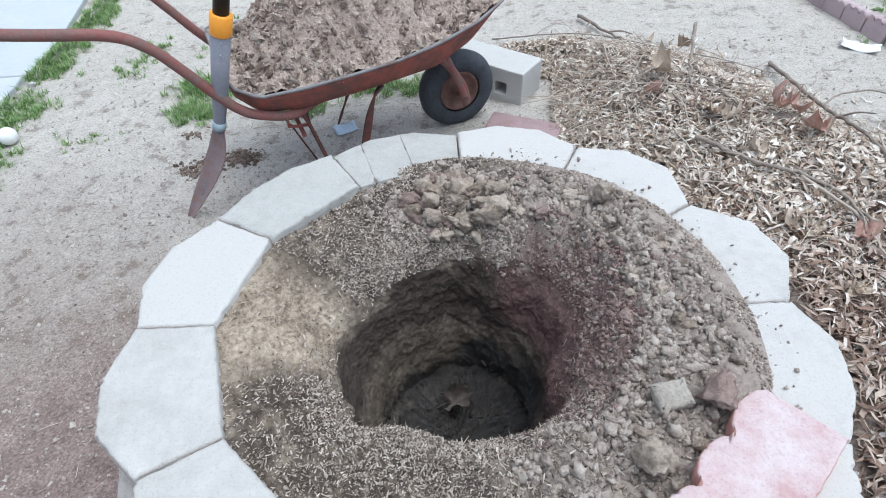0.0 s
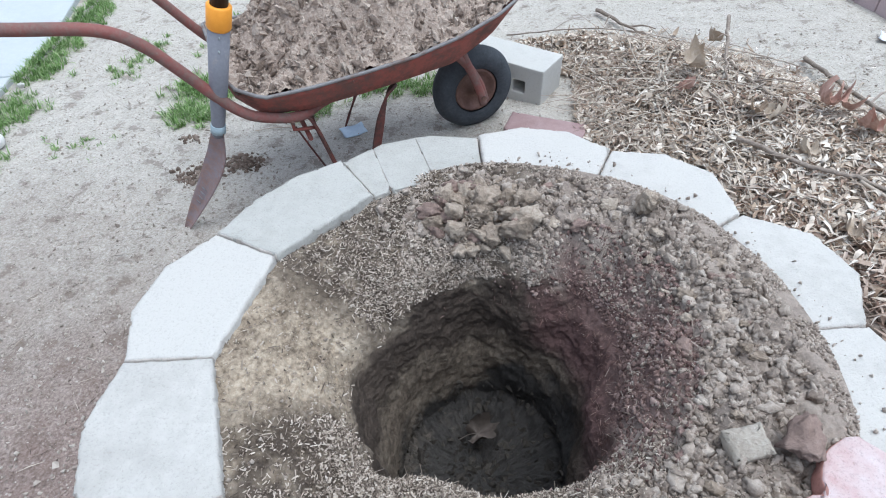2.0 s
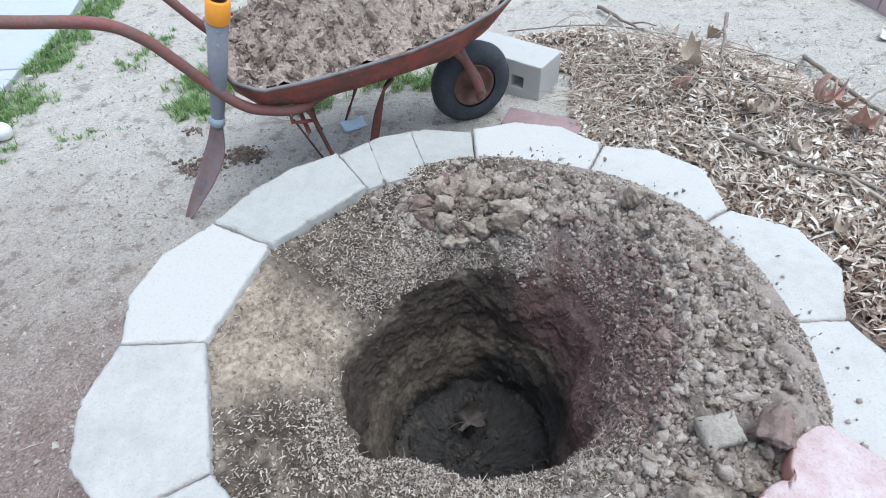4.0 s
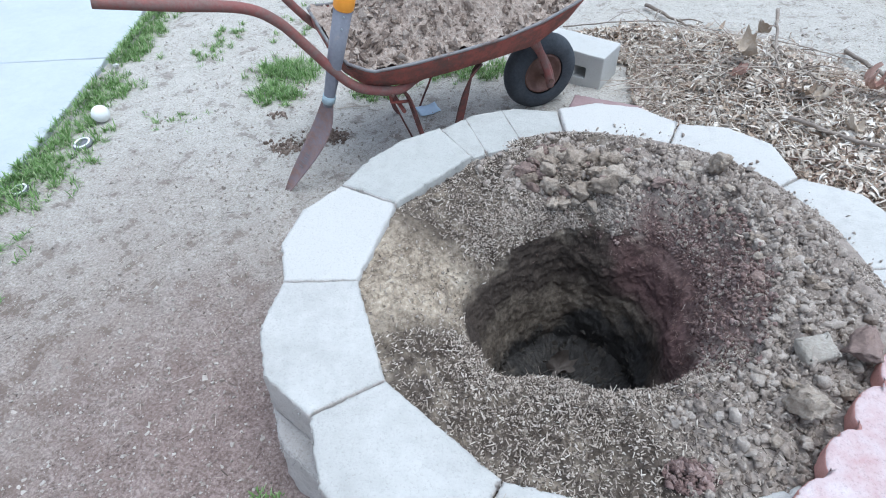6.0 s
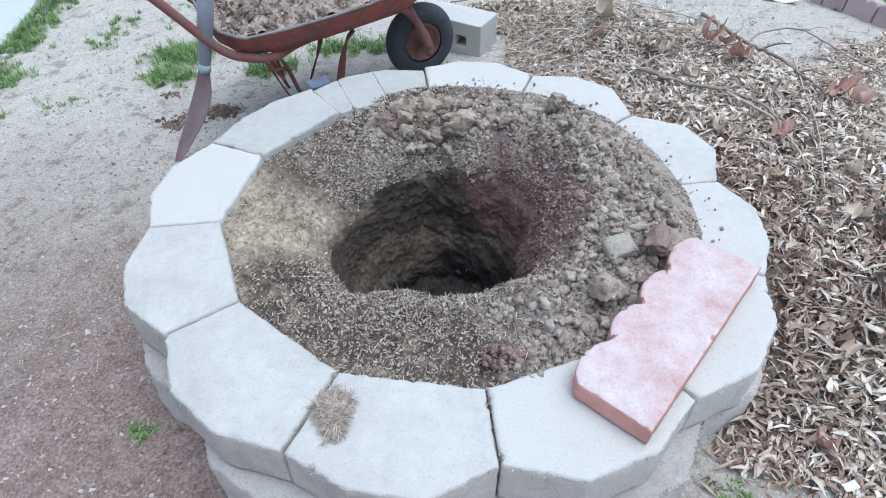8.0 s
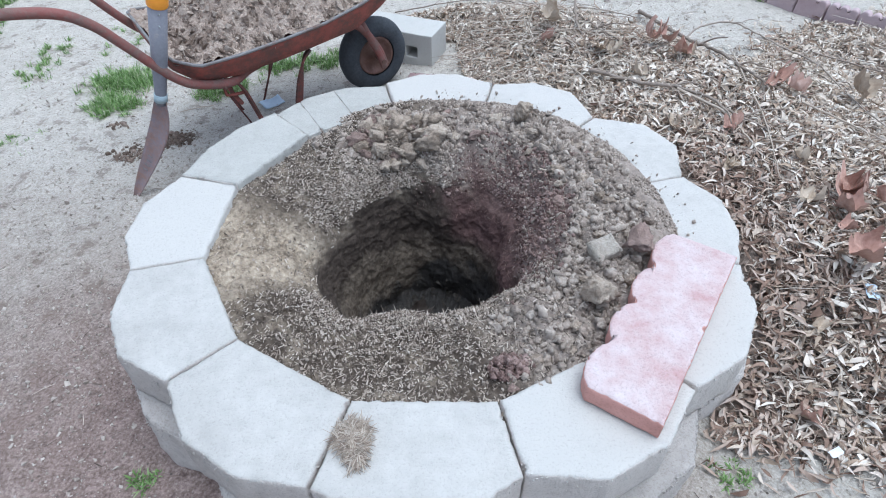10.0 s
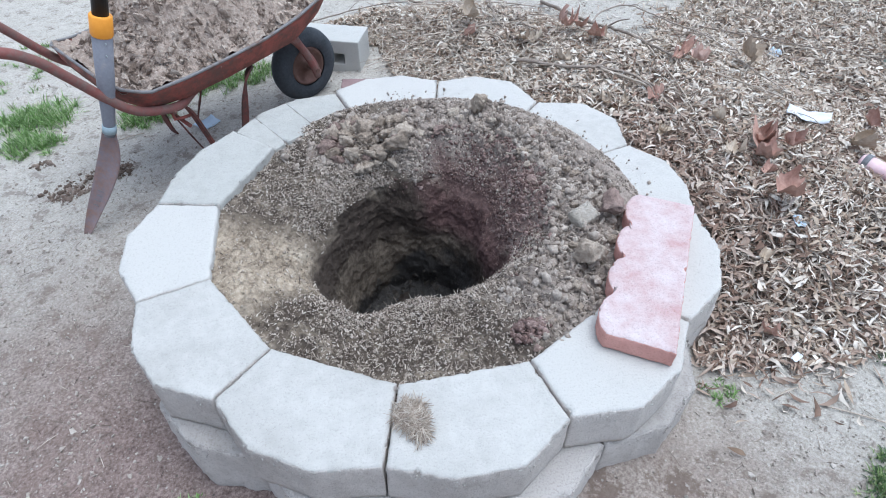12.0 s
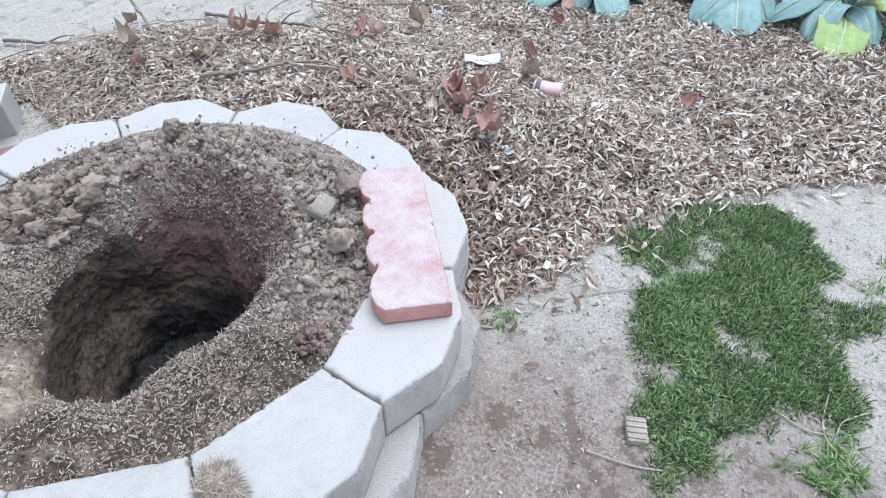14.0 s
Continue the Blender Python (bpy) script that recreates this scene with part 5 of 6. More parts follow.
def build_barrow():
    cart = empty("wheelbarrow", B(-0.5, 0, -0.157))
    tagged(cart, "old rusty red steel wheelbarrow heaped with soil", "wheelbarrow")
    inv = cart.matrix_world.inverted()

    def add(name, vf, material, label="", smooth=True, parent=None):
        ob = mesh_ob(name, vf[0], vf[1], material, None, smooth, label)
        ob.parent = parent or cart
        ob.matrix_parent_inverse = inv if parent is None else parent.matrix_world.inverted()
        return ob

    us = [TRAY[0][0] + (TRAY[-1][0] - TRAY[0][0]) * k / 40 for k in range(41)]
    verts, faces = [], []
    cross = [(-1, 1.0), (-0.96, 0.72), (-0.9, 0.42), (-0.82, 0.16), (-0.68, 0.02), (-0.35, 0.0), (0, 0.0), (0.35, 0.0), (0.68, 0.02), (0.82, 0.16), (0.9, 0.42), (0.96, 0.72), (1, 1.0)]
    for u in us:
        _, vr, wr, vf, wf = tray_at(u)
        for f, h in cross:
            half = vf + (vr - vf) * h
            v = (1 if f > 0 else -1) * half if abs(f) > 0.7 else f / 0.82 * vf
            verts.append(B(u, v, wf + (wr - wf) * h + 0.002 * fbm(u * 9, v * 9, 0, 2)))
    m = len(cross)
    for i in range(len(us) - 1):
        for k in range(m - 1):
            faces.append((i * m + k, i * m + k + 1, (i + 1) * m + k + 1, (i + 1) * m + k))
    faces += [tuple(range(m)), tuple((len(us) - 1) * m + k for k in range(m))[::-1]]
    tray = add("tray", (verts, faces), RED_STEEL, "dented tray in worn red paint")
    solid = tray.modifiers.new("thickness", "SOLIDIFY")
    solid.thickness, solid.offset = 0.003, 0.0
    rim = [B(u, tray_at(u)[1], tray_at(u)[2]) for u in us] + [B(us[-1], tray_at(us[-1])[1] * (1 - 2 * k / 8), tray_at(us[-1])[2]) for k in range(1, 8)]
    rim += [B(u, -tray_at(u)[1], tray_at(u)[2]) for u in reversed(us)] + [B(us[0], tray_at(us[0])[1] * (2 * k / 8 - 1), tray_at(us[0])[2]) for k in range(1, 8)]
    add("rim", tube(rim, 0.0058, 8, closed=True), GREY_STEEL, "rolled tray lip worn to grey metal")
    for side in (1, -1):
        v = 0.28 * side if side > 0 else -0.25
        s = abs(v)
        line = [(-1.6, v, 0.645), (-1.4, v, 0.605), (-1.22, v, 0.57), (-1.13, v, 0.515), (-1.06, v, 0.43), (-0.985, v, 0.33), (-0.93, v, 0.268), (-0.87, v, 0.232), (-0.76, v * 0.98, 0.205), (-0.66, v * 0.72, 0.198), (-0.5, v * 0.5, 0.202),
                (-0.33, v * 0.38, 0.215), (-0.18, v * 0.31, 0.215), (-0.10, v * 0.28, 0.165), (-0.03, v * 0.27, 0.06), (0.0, v * 0.27, -0.02)]
        tubed = add("handle_tube", tube(spline([B(*p) for p in line], 7), 0.0165 if side > 0 else 0.0165, 12), TUBE_STEEL, "bent tubular handle and frame rail in rusty red")
        if side > 0:
            foot = [(-0.787, v, 0.197), (-0.756, v, 0.197), (-0.732, v, 0.181), (-0.713, v, 0.143), (-0.694, v, 0.076), (-0.66, v, -0.05), (-0.635, v, -0.13), (-0.59, v, -0.165), (-0.55, v, -0.13), (-0.52, v, -0.02), (-0.496, v, 0.083), (-0.478, v, 0.149), (-0.457, v, 0.201), (-0.427, v, 0.232)]
            foot = [(p[0], 0.25, p[2]) for p in foot]
        else:
            foot = [(-0.70, -0.23, 0.19), (-0.66, -0.23, 0.0), (-0.643, -0.23, -0.099), (-0.636, -0.23, -0.143), (-0.621, -0.23, -0.19), (-0.592, -0.23, -0.22), (-0.551, -0.23, -0.224), (-0.514, -0.23, -0.2), (-0.478, -0.23, -0.121), (-0.444, -0.23, -0.045), (-0.40, -0.23, 0.1), (-0.37, -0.23, 0.22)]
        add("leg", tube(spline([B(*p) for p in foot], 4), 0.01, 4, flat=(0.030, 0.008)), LEG_STEEL, "bent flat steel leg with curved foot", False)
        add("rail_bolt", lump(B(-0.79, v * 1.03, 0.20), 0.012, 2, 0.05), WHEEL_RIM)
        fork = [(-0.105, 0.075 * side, 0.20), (-0.07, 0.083 * side, 0.12), (-0.03, 0.088 * side, 0.03), (-0.012, 0.088 * side, -0.03)]
        add("wheel_bracket", tube(spline([B(*p) for p in fork], 5), 0.0165, 10), TUBE_STEEL, "rusty bracket from rail to axle")
    add("leg_brace", tube([B(-0.785, 0.25, 0.197), B(-0.782, 0.25, 0.148), B(-0.75, 0.25, 0.142), B(-0.713, 0.25, 0.139)], 0.006, 8), RED_STEEL, "short red brace welded across the leg")
    add("tie_rod", tube([B(-0.775, 0.24, 0.15), B(-0.74, 0.23, 0.06), B(-0.697, 0.22, -0.045)], 0.0035, 7), LEG_STEEL, "thin rusty rod hanging from the brace")
    add("leg_spreader", tube([B(-0.735, 0.25, 0.10), B(-0.735, 0, 0.10), B(-0.735, -0.23, 0.10)], 0.008, 8), RED_STEEL)
    # wheel
    turn = BARROW @ Matrix.Translation((-0.02, 0, 0.004)) @ Euler((radians(90), 0, 0)).to_matrix().to_4x4()
    wheel = empty("wheel", m=turn)
    wheel.parent, wheel.matrix_parent_inverse = cart, inv
    wheel["label"] = "pneumatic wheel with worn black tyre on a rusty rim"
    r, w = 0.172, 0.047
    prof = []
    for k in range(17):
        a = -2.2 + 4.4 * k / 16
        prof.append((r - 0.050 + 0.050 * math.cos(a) * (1.0 if abs(a) > 0.5 else 0.985), w * math.sin(a) * (1.04 if abs(a) > 1 else 1)))
    groove = []
    for rr, zz in prof:
        groove.append((rr - (0.003 if abs(abs(zz) - 0.014) < 0.006 else 0), zz))
    tv, tf = lathe(groove, 56)
    mesh_ob("tyre", tv, tf, RUBBER, wheel)
    rim_prof = [(0.0, 0.034), (0.022, 0.034), (0.024, 0.016), (0.06, 0.010), (0.075, 0.018), (0.088, 0.033), (0.098, 0.036), (0.10, 0.030), (0.094, 0.022), (0.094, -0.022), (0.10, -0.030), (0.098, -0.036), (0.088, -0.033), (0.075, -0.018), (0.06, -0.010), (0.024, -0.016), (0.022, -0.034), (0.0, -0.034)]
    rv, rf = lathe([(q[0] * 0.9, q[1]) for q in rim_prof], 40)
    mesh_ob("rim", rv, rf, WHEEL_RIM, wheel, label="rusty pressed-steel rim")
    for k in range(4):
        a = radians(45 + 90 * k)
        bv, bf = lump((0.044 * math.cos(a), 0.044 * math.sin(a), 0.014), 0.008, 2, 0.04)
        mesh_ob("rim_bolt", bv, bf, WHEEL_RIM, wheel)
    av, af = tube([(0, 0, -0.11), (0, 0, 0), (0, 0, 0.11)], 0.010, 12)
    mesh_ob("axle", av, af, WHEEL_RIM, wheel)
    nv, nf = tube([(0, 0, 0.092), (0, 0, 0.106)], 0.016, 6)
    mesh_ob("axle_nut", nv, nf, WHEEL_RIM, wheel, smooth=False)


build_barrow()


def heap_height(u, v):
    _, vr, wr, vf, wf = tray_at(u)
    e = math.hypot((u + 0.45) / 0.56, v / (vr * 1.04))
    return wr - 0.004 + 0.30 * smooth01((1.0 - e) / 0.8) + 0.02 * fbm(u * 6, v * 6, 0, 4)


def build_heap():
    verts, faces = [], []
    nu, nv = 210, 140
    for i in range(nu + 1):
        u = -0.948 + 1.003 * i / nu
        half = tray_at(u)[1] - 0.008
        for j in range(nv + 1):
            v = half * (2 * j / nv - 1)
            z = heap_height(u, v) + 0.015 * fbm(u * 22, v * 22, 1, 4) + 0.010 * abs(fbm(u * 60, v * 60, 2, 3))
            verts.append(B(u, v, z))
    for i in range(nu):
        for j in range(nv):
            a = i * (nv + 1) + j
            faces.append((a, a + 1, a + nv + 2, a + nv + 1))
    heap = mesh_ob("soil_heap", verts, faces, HEAP)
    tagged(heap, "heaped brown dug soil filling the wheelbarrow", "soil", kind="stuff")
    pieces = []
    for _ in range(11000):
        u = RNG.uniform(-0.91, 0.0)
        v = (tray_at(u)[1] - 0.02) * RNG.uniform(-0.75, 1)
        size = 0.002 + 0.008 * RNG.random() ** 2.5 if RNG.random() < 0.94 else RNG.uniform(0.009, 0.024)
        p = B(u, v, heap_height(u, v) + size * 0.3)
        pieces.append(crumb(p, size))
    v, f = joined(pieces)
    tagged(mesh_ob("heap_clods", v, f, HEAP, smooth=False), "brown soil clods on the barrow's heap", "soil", kind="stuff")


build_heap()

# ---- trenching spade leaning on the near handle ----


def build_spade():
    tip, neck, top = Vector((-1.035, 1.920, -0.06)), Vector((-0.800, 1.945, 0.372)), Vector((-0.675, 1.945, 0.80))
    shaft_dir = (top - neck).normalized()
    spade = empty("trenching_spade", tip)
    tagged(spade, "narrow rusty trenching spade stuck in the earth against the wheelbarrow", "spade")
    inv = spade.matrix_world.inverted()

    def add(name, vf, material, label="", parent=None):
        ob = mesh_ob(name, vf[0], vf[1], material, None, True, label)
        ob.parent, ob.matrix_parent_inverse = spade, inv
        return ob
    # dished blade, pointed, bowed away from the shaft, with a thickness
    line = spline([neck, Vector((-0.838, 1.948, 0.262)), Vector((-0.897, 1.942, 0.155)), Vector((-0.968, 1.934, 0.046)), tip], 4)
    widths = [0.016, 0.020, 0.024, 0.027, 0.029, 0.030, 0.030, 0.029, 0.0275, 0.026, 0.024, 0.022, 0.0195, 0.017, 0.014, 0.010, 0.005]
    prof = list(range(len(line)))
    verts, faces = [], []
    m = 9
    for layer in (0, 1):
        for i in prof:
            d = (line[min(i + 1, len(line) - 1)] - line[max(i - 1, 0)]).normalized()
            face = Vector((-0.34, -0.92, 0.2))
            face = (face - d * face.dot(d)).normalized()
            side = d.cross(face).normalized()
            for k in range(m):
                f = 2 * k / (m - 1) - 1
                verts.append(line[i] + side * (f * widths[i] * 1.32) + face * (-0.014 * (1 - f * f) * (1 - 0.6 * i / len(line)) + 0.0025 * layer))
    n = len(prof) * m
    for layer in (0, 1):
        for i in range(len(prof) - 1):
            for k in range(m - 1):
                a = layer * n + i * m + k
                q = (a, a + 1, a + m + 1, a + m)
                faces.append(q if layer else q[::-1])
    loop = [k for k in range(m)] + [i * m + m - 1 for i in range(1, len(prof))] + [(len(prof) - 1) * m + k for k in range(m - 2, -1, -1)] + [i * m for i in range(len(prof) - 2, 0, -1)]
    for a, b in zip(loop, loop[1:] + loop[:1]):
        faces.append((a, b, b + n, a + n))
    add("blade", (verts, faces), SPADE_STEEL, "long narrow dished blade, rusted and scuffed")
    add("step", tube([neck - shaft_dir * 0.016, neck + shaft_dir * 0.012], 0.0225, 20), TAPE, "pale blue-grey band round the neck")
    s0, s1, s2, s3 = neck - shaft_dir * 0.03, neck + shaft_dir * 0.02, neck + shaft_dir * 0.33, neck + shaft_dir * 0.395
    add("socket", tube([s0, s1, neck + shaft_dir * 0.15, s2], [0.017, 0.020, 0.0265, 0.030], 20), GREY_PAINT, "grey painted tapering steel socket")
    add("collar", tube([s2 - shaft_dir * 0.004, s2 + shaft_dir * 0.004, s3 - shaft_dir * 0.004, s3], [0.029, 0.033, 0.033, 0.029], 24), ORANGE, "bright orange plastic collar")
    add("shaft", tube([s3 - shaft_dir * 0.01, s3 + shaft_dir * 0.45, s3 + shaft_dir * 0.75], [0.0235, 0.0225, 0.0225], 18), BLACK_GRIP, "black fibreglass shaft")
    for h in (0.27, 0.31):
        add("rivet", lump(neck + shaft_dir * h + Vector((0.012, -0.026, 0)), 0.0045, 2, 0.03), LIGHT_STEEL)
    # worn maker's plate, plain bars
    for k in range(4):
        c = line[9].lerp(line[11], k / 3) + Vector((-0.34, -0.92, 0.2)) * 0.003
        d = (line[11] - line[9]).normalized()
        side = d.cross(Vector((-0.34, -0.92, 0.2))).normalized()
        add("stamp_bar", tube([c - side * 0.010, c + side * 0.010], 0.0016, 6), DARK_METAL)


build_spade()

# ---- hollow block behind the wheel ----


def build_hollow_block():
    bm = bmesh.new()
    L, H, D = 0.39, 0.19, 0.19
        # front and back faces as strips round the two cores
    xs, zs = [0, 0.08, 0.14, 0.25, 0.31, L], [0, 0.07, 0.122, H]
    grid = {}
    for d in (0, D):
        for i, x in enumerate(xs):
            for j, z in enumerate(zs):
                grid[d, i, j] = bm.verts.new((x, d, z))
    for d in (0, D):
        for i in range(5):
            for j in range(3):
                if j == 1 and i in (1, 3):
                    continue
                q = [grid[d, i, j], grid[d, i + 1, j], grid[d, i + 1, j + 1], grid[d, i, j + 1]]
                bm.faces.new(q if d == 0 else q[::-1])
    for i in range(5):
        bm.faces.new([grid[0, i, 3], grid[0, i + 1, 3], grid[D, i + 1, 3], grid[D, i, 3]])
        bm.faces.new([grid[D, i, 0], grid[D, i + 1, 0], grid[0, i + 1, 0], grid[0, i, 0]])
    for j in range(3):
        bm.faces.new([grid[0, 5, j], grid[D, 5, j], grid[D, 5, j + 1], grid[0, 5, j + 1]])
        bm.faces.new([grid[0, 0, j + 1], grid[D, 0, j + 1], grid[D, 0, j], grid[0, 0, j]])
    for i in (1, 3):
        ring = [(i, 1), (i + 1, 1), (i + 1, 2), (i, 2)]
        for a, b in zip(ring, ring[1:] + ring[:1]):
            bm.faces.new([grid[0, *a], grid[D, *a], grid[D, *b], grid[0, *b]])
    bmesh.ops.recalc_face_normals(bm, faces=bm.faces)
    bmesh.ops.bevel(bm, geom=list(bm.edges), offset=0.006, segments=2, profile=0.6, affect="EDGES")
    for v in bm.verts:
        v.co += Vector((1, 1, 1)) * 0.0015 * fbm(v.co.x * 30, v.co.y * 30, v.co.z * 30, 2)
    ob = part("hollow_block", bm, CINDER, None, smooth=False)
    # front right foot of the block, turned to the measured heading
    e = Vector((-0.90, 0.42, 0)).normalized()
    d = Vector((0.42, 0.90, 0)).normalized()
    m = Matrix(((-e.x, d.x, 0, 0.185), (-e.y, d.y, 0, 2.80), (0, 0, 1, -0.012), (0, 0, 0, 1)))
    ob.matrix_world = m @ Matrix.Translation((-L, 0, 0))
    tagged(ob, "grey hollow concrete block lying on its side behind the wheel", "concrete block")


build_hollow_block()

# ---- grass ----


def blades(count, place, height, width, lean=0.5, spread=0.016):
    """Grass blades in small tufts: tapering, bent, three joints each."""
    rs = NP
    P, A = [], []
    while len(P) < count:
        c = place()
        if c is None:
            continue
        for _ in range(RNG.randrange(8, 26)):  # one tuft, its blades leaning outwards
            turn, r = RNG.uniform(0, 6.283), spread * RNG.random() ** 0.7
            P.append((c[0] + r * math.cos(turn), c[1] + r * math.sin(turn), c[2]))
            A.append(turn + RNG.gauss(0, 0.7))
    P = np.array(P)
    n = len(P)
    H = rs.uniform(height[0], height[1], n)
    W = rs.uniform(width[0], width[1], n)
    a = np.array(A)
    b = np.abs(rs.normal(0, lean, n)) + 0.25
    d = np.stack([np.cos(a), np.sin(a)], -1)
    s = np.stack([-np.sin(a), np.cos(a)], -1)
    rows = []
    for t, k in ((0, 1.0), (0.4, 0.9), (0.75, 0.6), (1.0, 0.06)):
        off = (np.sin(b * t) * t * H)[:, None] * d
        z = np.cos(b * t * 0.9) * t * H
        for sgn in (-1, 1):
            xy = P[:, :2] + off + sgn * 0.5 * (W * k)[:, None] * s
            rows.append(np.concatenate([xy, (P[:, 2] + z)[:, None]], 1))
    V = np.stack(rows, 1).reshape(-1, 3)
    quad = np.array([(0, 1, 3, 2), (2, 3, 5, 4), (4, 5, 7, 6)])
    F = ((np.arange(n) * 8)[:, None, None] + quad[None]).reshape(-1, 4)
    return V, F


def patch(polygon, density_noise=6.0, threshold=-0.1):
    xs, ys = [p[0] for p in polygon], [p[1] for p in polygon]
    poly = polygon

    def place():
        x, y = RNG.uniform(min(xs) - 0.05, max(xs) + 0.05), RNG.uniform(min(ys) - 0.05, max(ys) + 0.05)
        if not inside(poly, x + 0.06 * fbm(x * 8, y * 8, 1, 3) + RNG.gauss(0, 0.012), y + 0.06 * fbm(x * 8, y * 8, 5, 3) + RNG.gauss(0, 0.012)):
            return None
        if fbm(x * density_noise, y * density_noise, 7, 3) < threshold + RNG.uniform(-0.25, 0.25):
            return None
        return x, y, land(x, y) - 0.004
    return place


def tuft(cx, cy, rx, ry):
    def place():
        return (cx + RNG.gauss(0, rx), cy + RNG.gauss(0, ry), land(cx, cy) - 0.004)
    return place


def build_grass():
    def strip():
        t = RNG.random()
        y = 1.0 + 3.6 * t
        ex = -2.08 - 0.165 * (y - 1.0) - 0.04 * max(0, y - 2.6)
        wide = 0.30 - 0.12 * smooth01((y - 2.2) / 1.2)
        x = ex + wide * abs(RNG.gauss(0, 0.5)) - 0.03
        if fbm(x * 5, y * 4, 2, 3) < -0.22 + 0.3 * (x - ex) / wide + RNG.uniform(-0.2, 0.2):
            return None
        return x, y, max(land(x, y), -0.088 if x < ex else -9) - 0.004
    V, F = blades(15000, strip, (0.012, 0.052), (0.0025, 0.0065), 0.8)
    tagged(array_mesh("verge_grass", V, F, GRASS), "ragged green grass strip along the concrete slab", "grass", kind="stuff")
    main = [(1.07, 0.37), (0.99, 0.28), (0.90, 0.21), (0.80, 0.165), (0.74, 0.14), (0.675, 0.05), (0.68, 0.0), (0.72, -0.02), (0.79, -0.005), (0.87, -0.015), (0.94, -0.055), (1.05, -0.10), (1.14, -0.22), (1.23, -0.21), (1.30, -0.16), (1.36, -0.11),
            (1.45, -0.16), (1.56, -0.20), (1.62, -0.18), (1.53, -0.10), (1.49, 0.0), (1.64, -0.05), (1.68, 0.05), (1.82, 0.14), (1.80, 0.30), (1.60, 0.30), (1.35, 0.26), (1.20, 0.34)]
    side = [(1.25, 0.46), (1.33, 0.57), (1.45, 0.555), (1.62, 0.565), (1.78, 0.49), (1.85, 0.35), (1.34, 0.32)]
    for outline, count, lie in ((main, 52000, -0.3), (side, 9000, 0.0)):
        V, F = blades(count, patch(outline, 9.0, lie), (0.008, 0.032), (0.0018, 0.0046), 0.9, 0.02)
        tagged(array_mesh("lawn_patch", V, F, LAWN), "low dark green weedy grass patch on bare earth", "grass", kind="stuff")
    for k, (x, y, rx, ry, n, h) in enumerate([(-1.40, 2.95, 0.11, 0.08, 2600, 0.085), (-1.38, 2.70, 0.09, 0.06, 1300, 0.07), (-0.86, 2.76, 0.09, 0.06, 1300, 0.08), (-0.40, 2.98, 0.18, 0.07, 1700, 0.07), (1.22, 0.26, 0.12, 0.08, 900, 0.045), (1.30, 0.46, 0.05, 0.05, 300, 0.04), (1.05, 0.14, 0.09, 0.05, 500, 0.05), (0.86, 0.06, 0.06, 0.04, 350, 0.04), (1.45, 0.06, 0.12, 0.07, 600, 0.045), (1.60, 0.36, 0.10, 0.07, 500, 0.04), (-0.62, 2.95, 0.10, 0.05, 350, 0.04), (-1.97, 3.15, 0.10, 0.10, 350, 0.05),
                                             (-1.95, 3.4, 0.08, 0.12, 300, 0.05), (-1.75, 2.45, 0.10, 0.06, 180, 0.03), (0.99, -0.26, 0.07, 0.05, 700, 0.05), (1.75, -0.18, 0.14, 0.06, 900, 0.04), (-1.55, 3.6, 0.12, 0.2, 400, 0.06), (-0.62, 0.70, 0.03, 0.04, 160, 0.03), (-0.60, 1.52, 0.03, 0.03, 140, 0.04),
                                             (0.80, 0.62, 0.03, 0.03, 120, 0.03), (2.05, 3.75, 0.15, 0.3, 300, 0.04)]):
        V, F = blades(n, tuft(x, y, rx * 0.75, ry * 0.75), (0.010, h * 0.8), (0.0025, 0.006), 0.8)
        tagged(array_mesh("grass_tuft", V, F, GRASS), "small green grass tuft on bare earth", "grass", "tufts on the bare earth", "stuff")


build_grass()


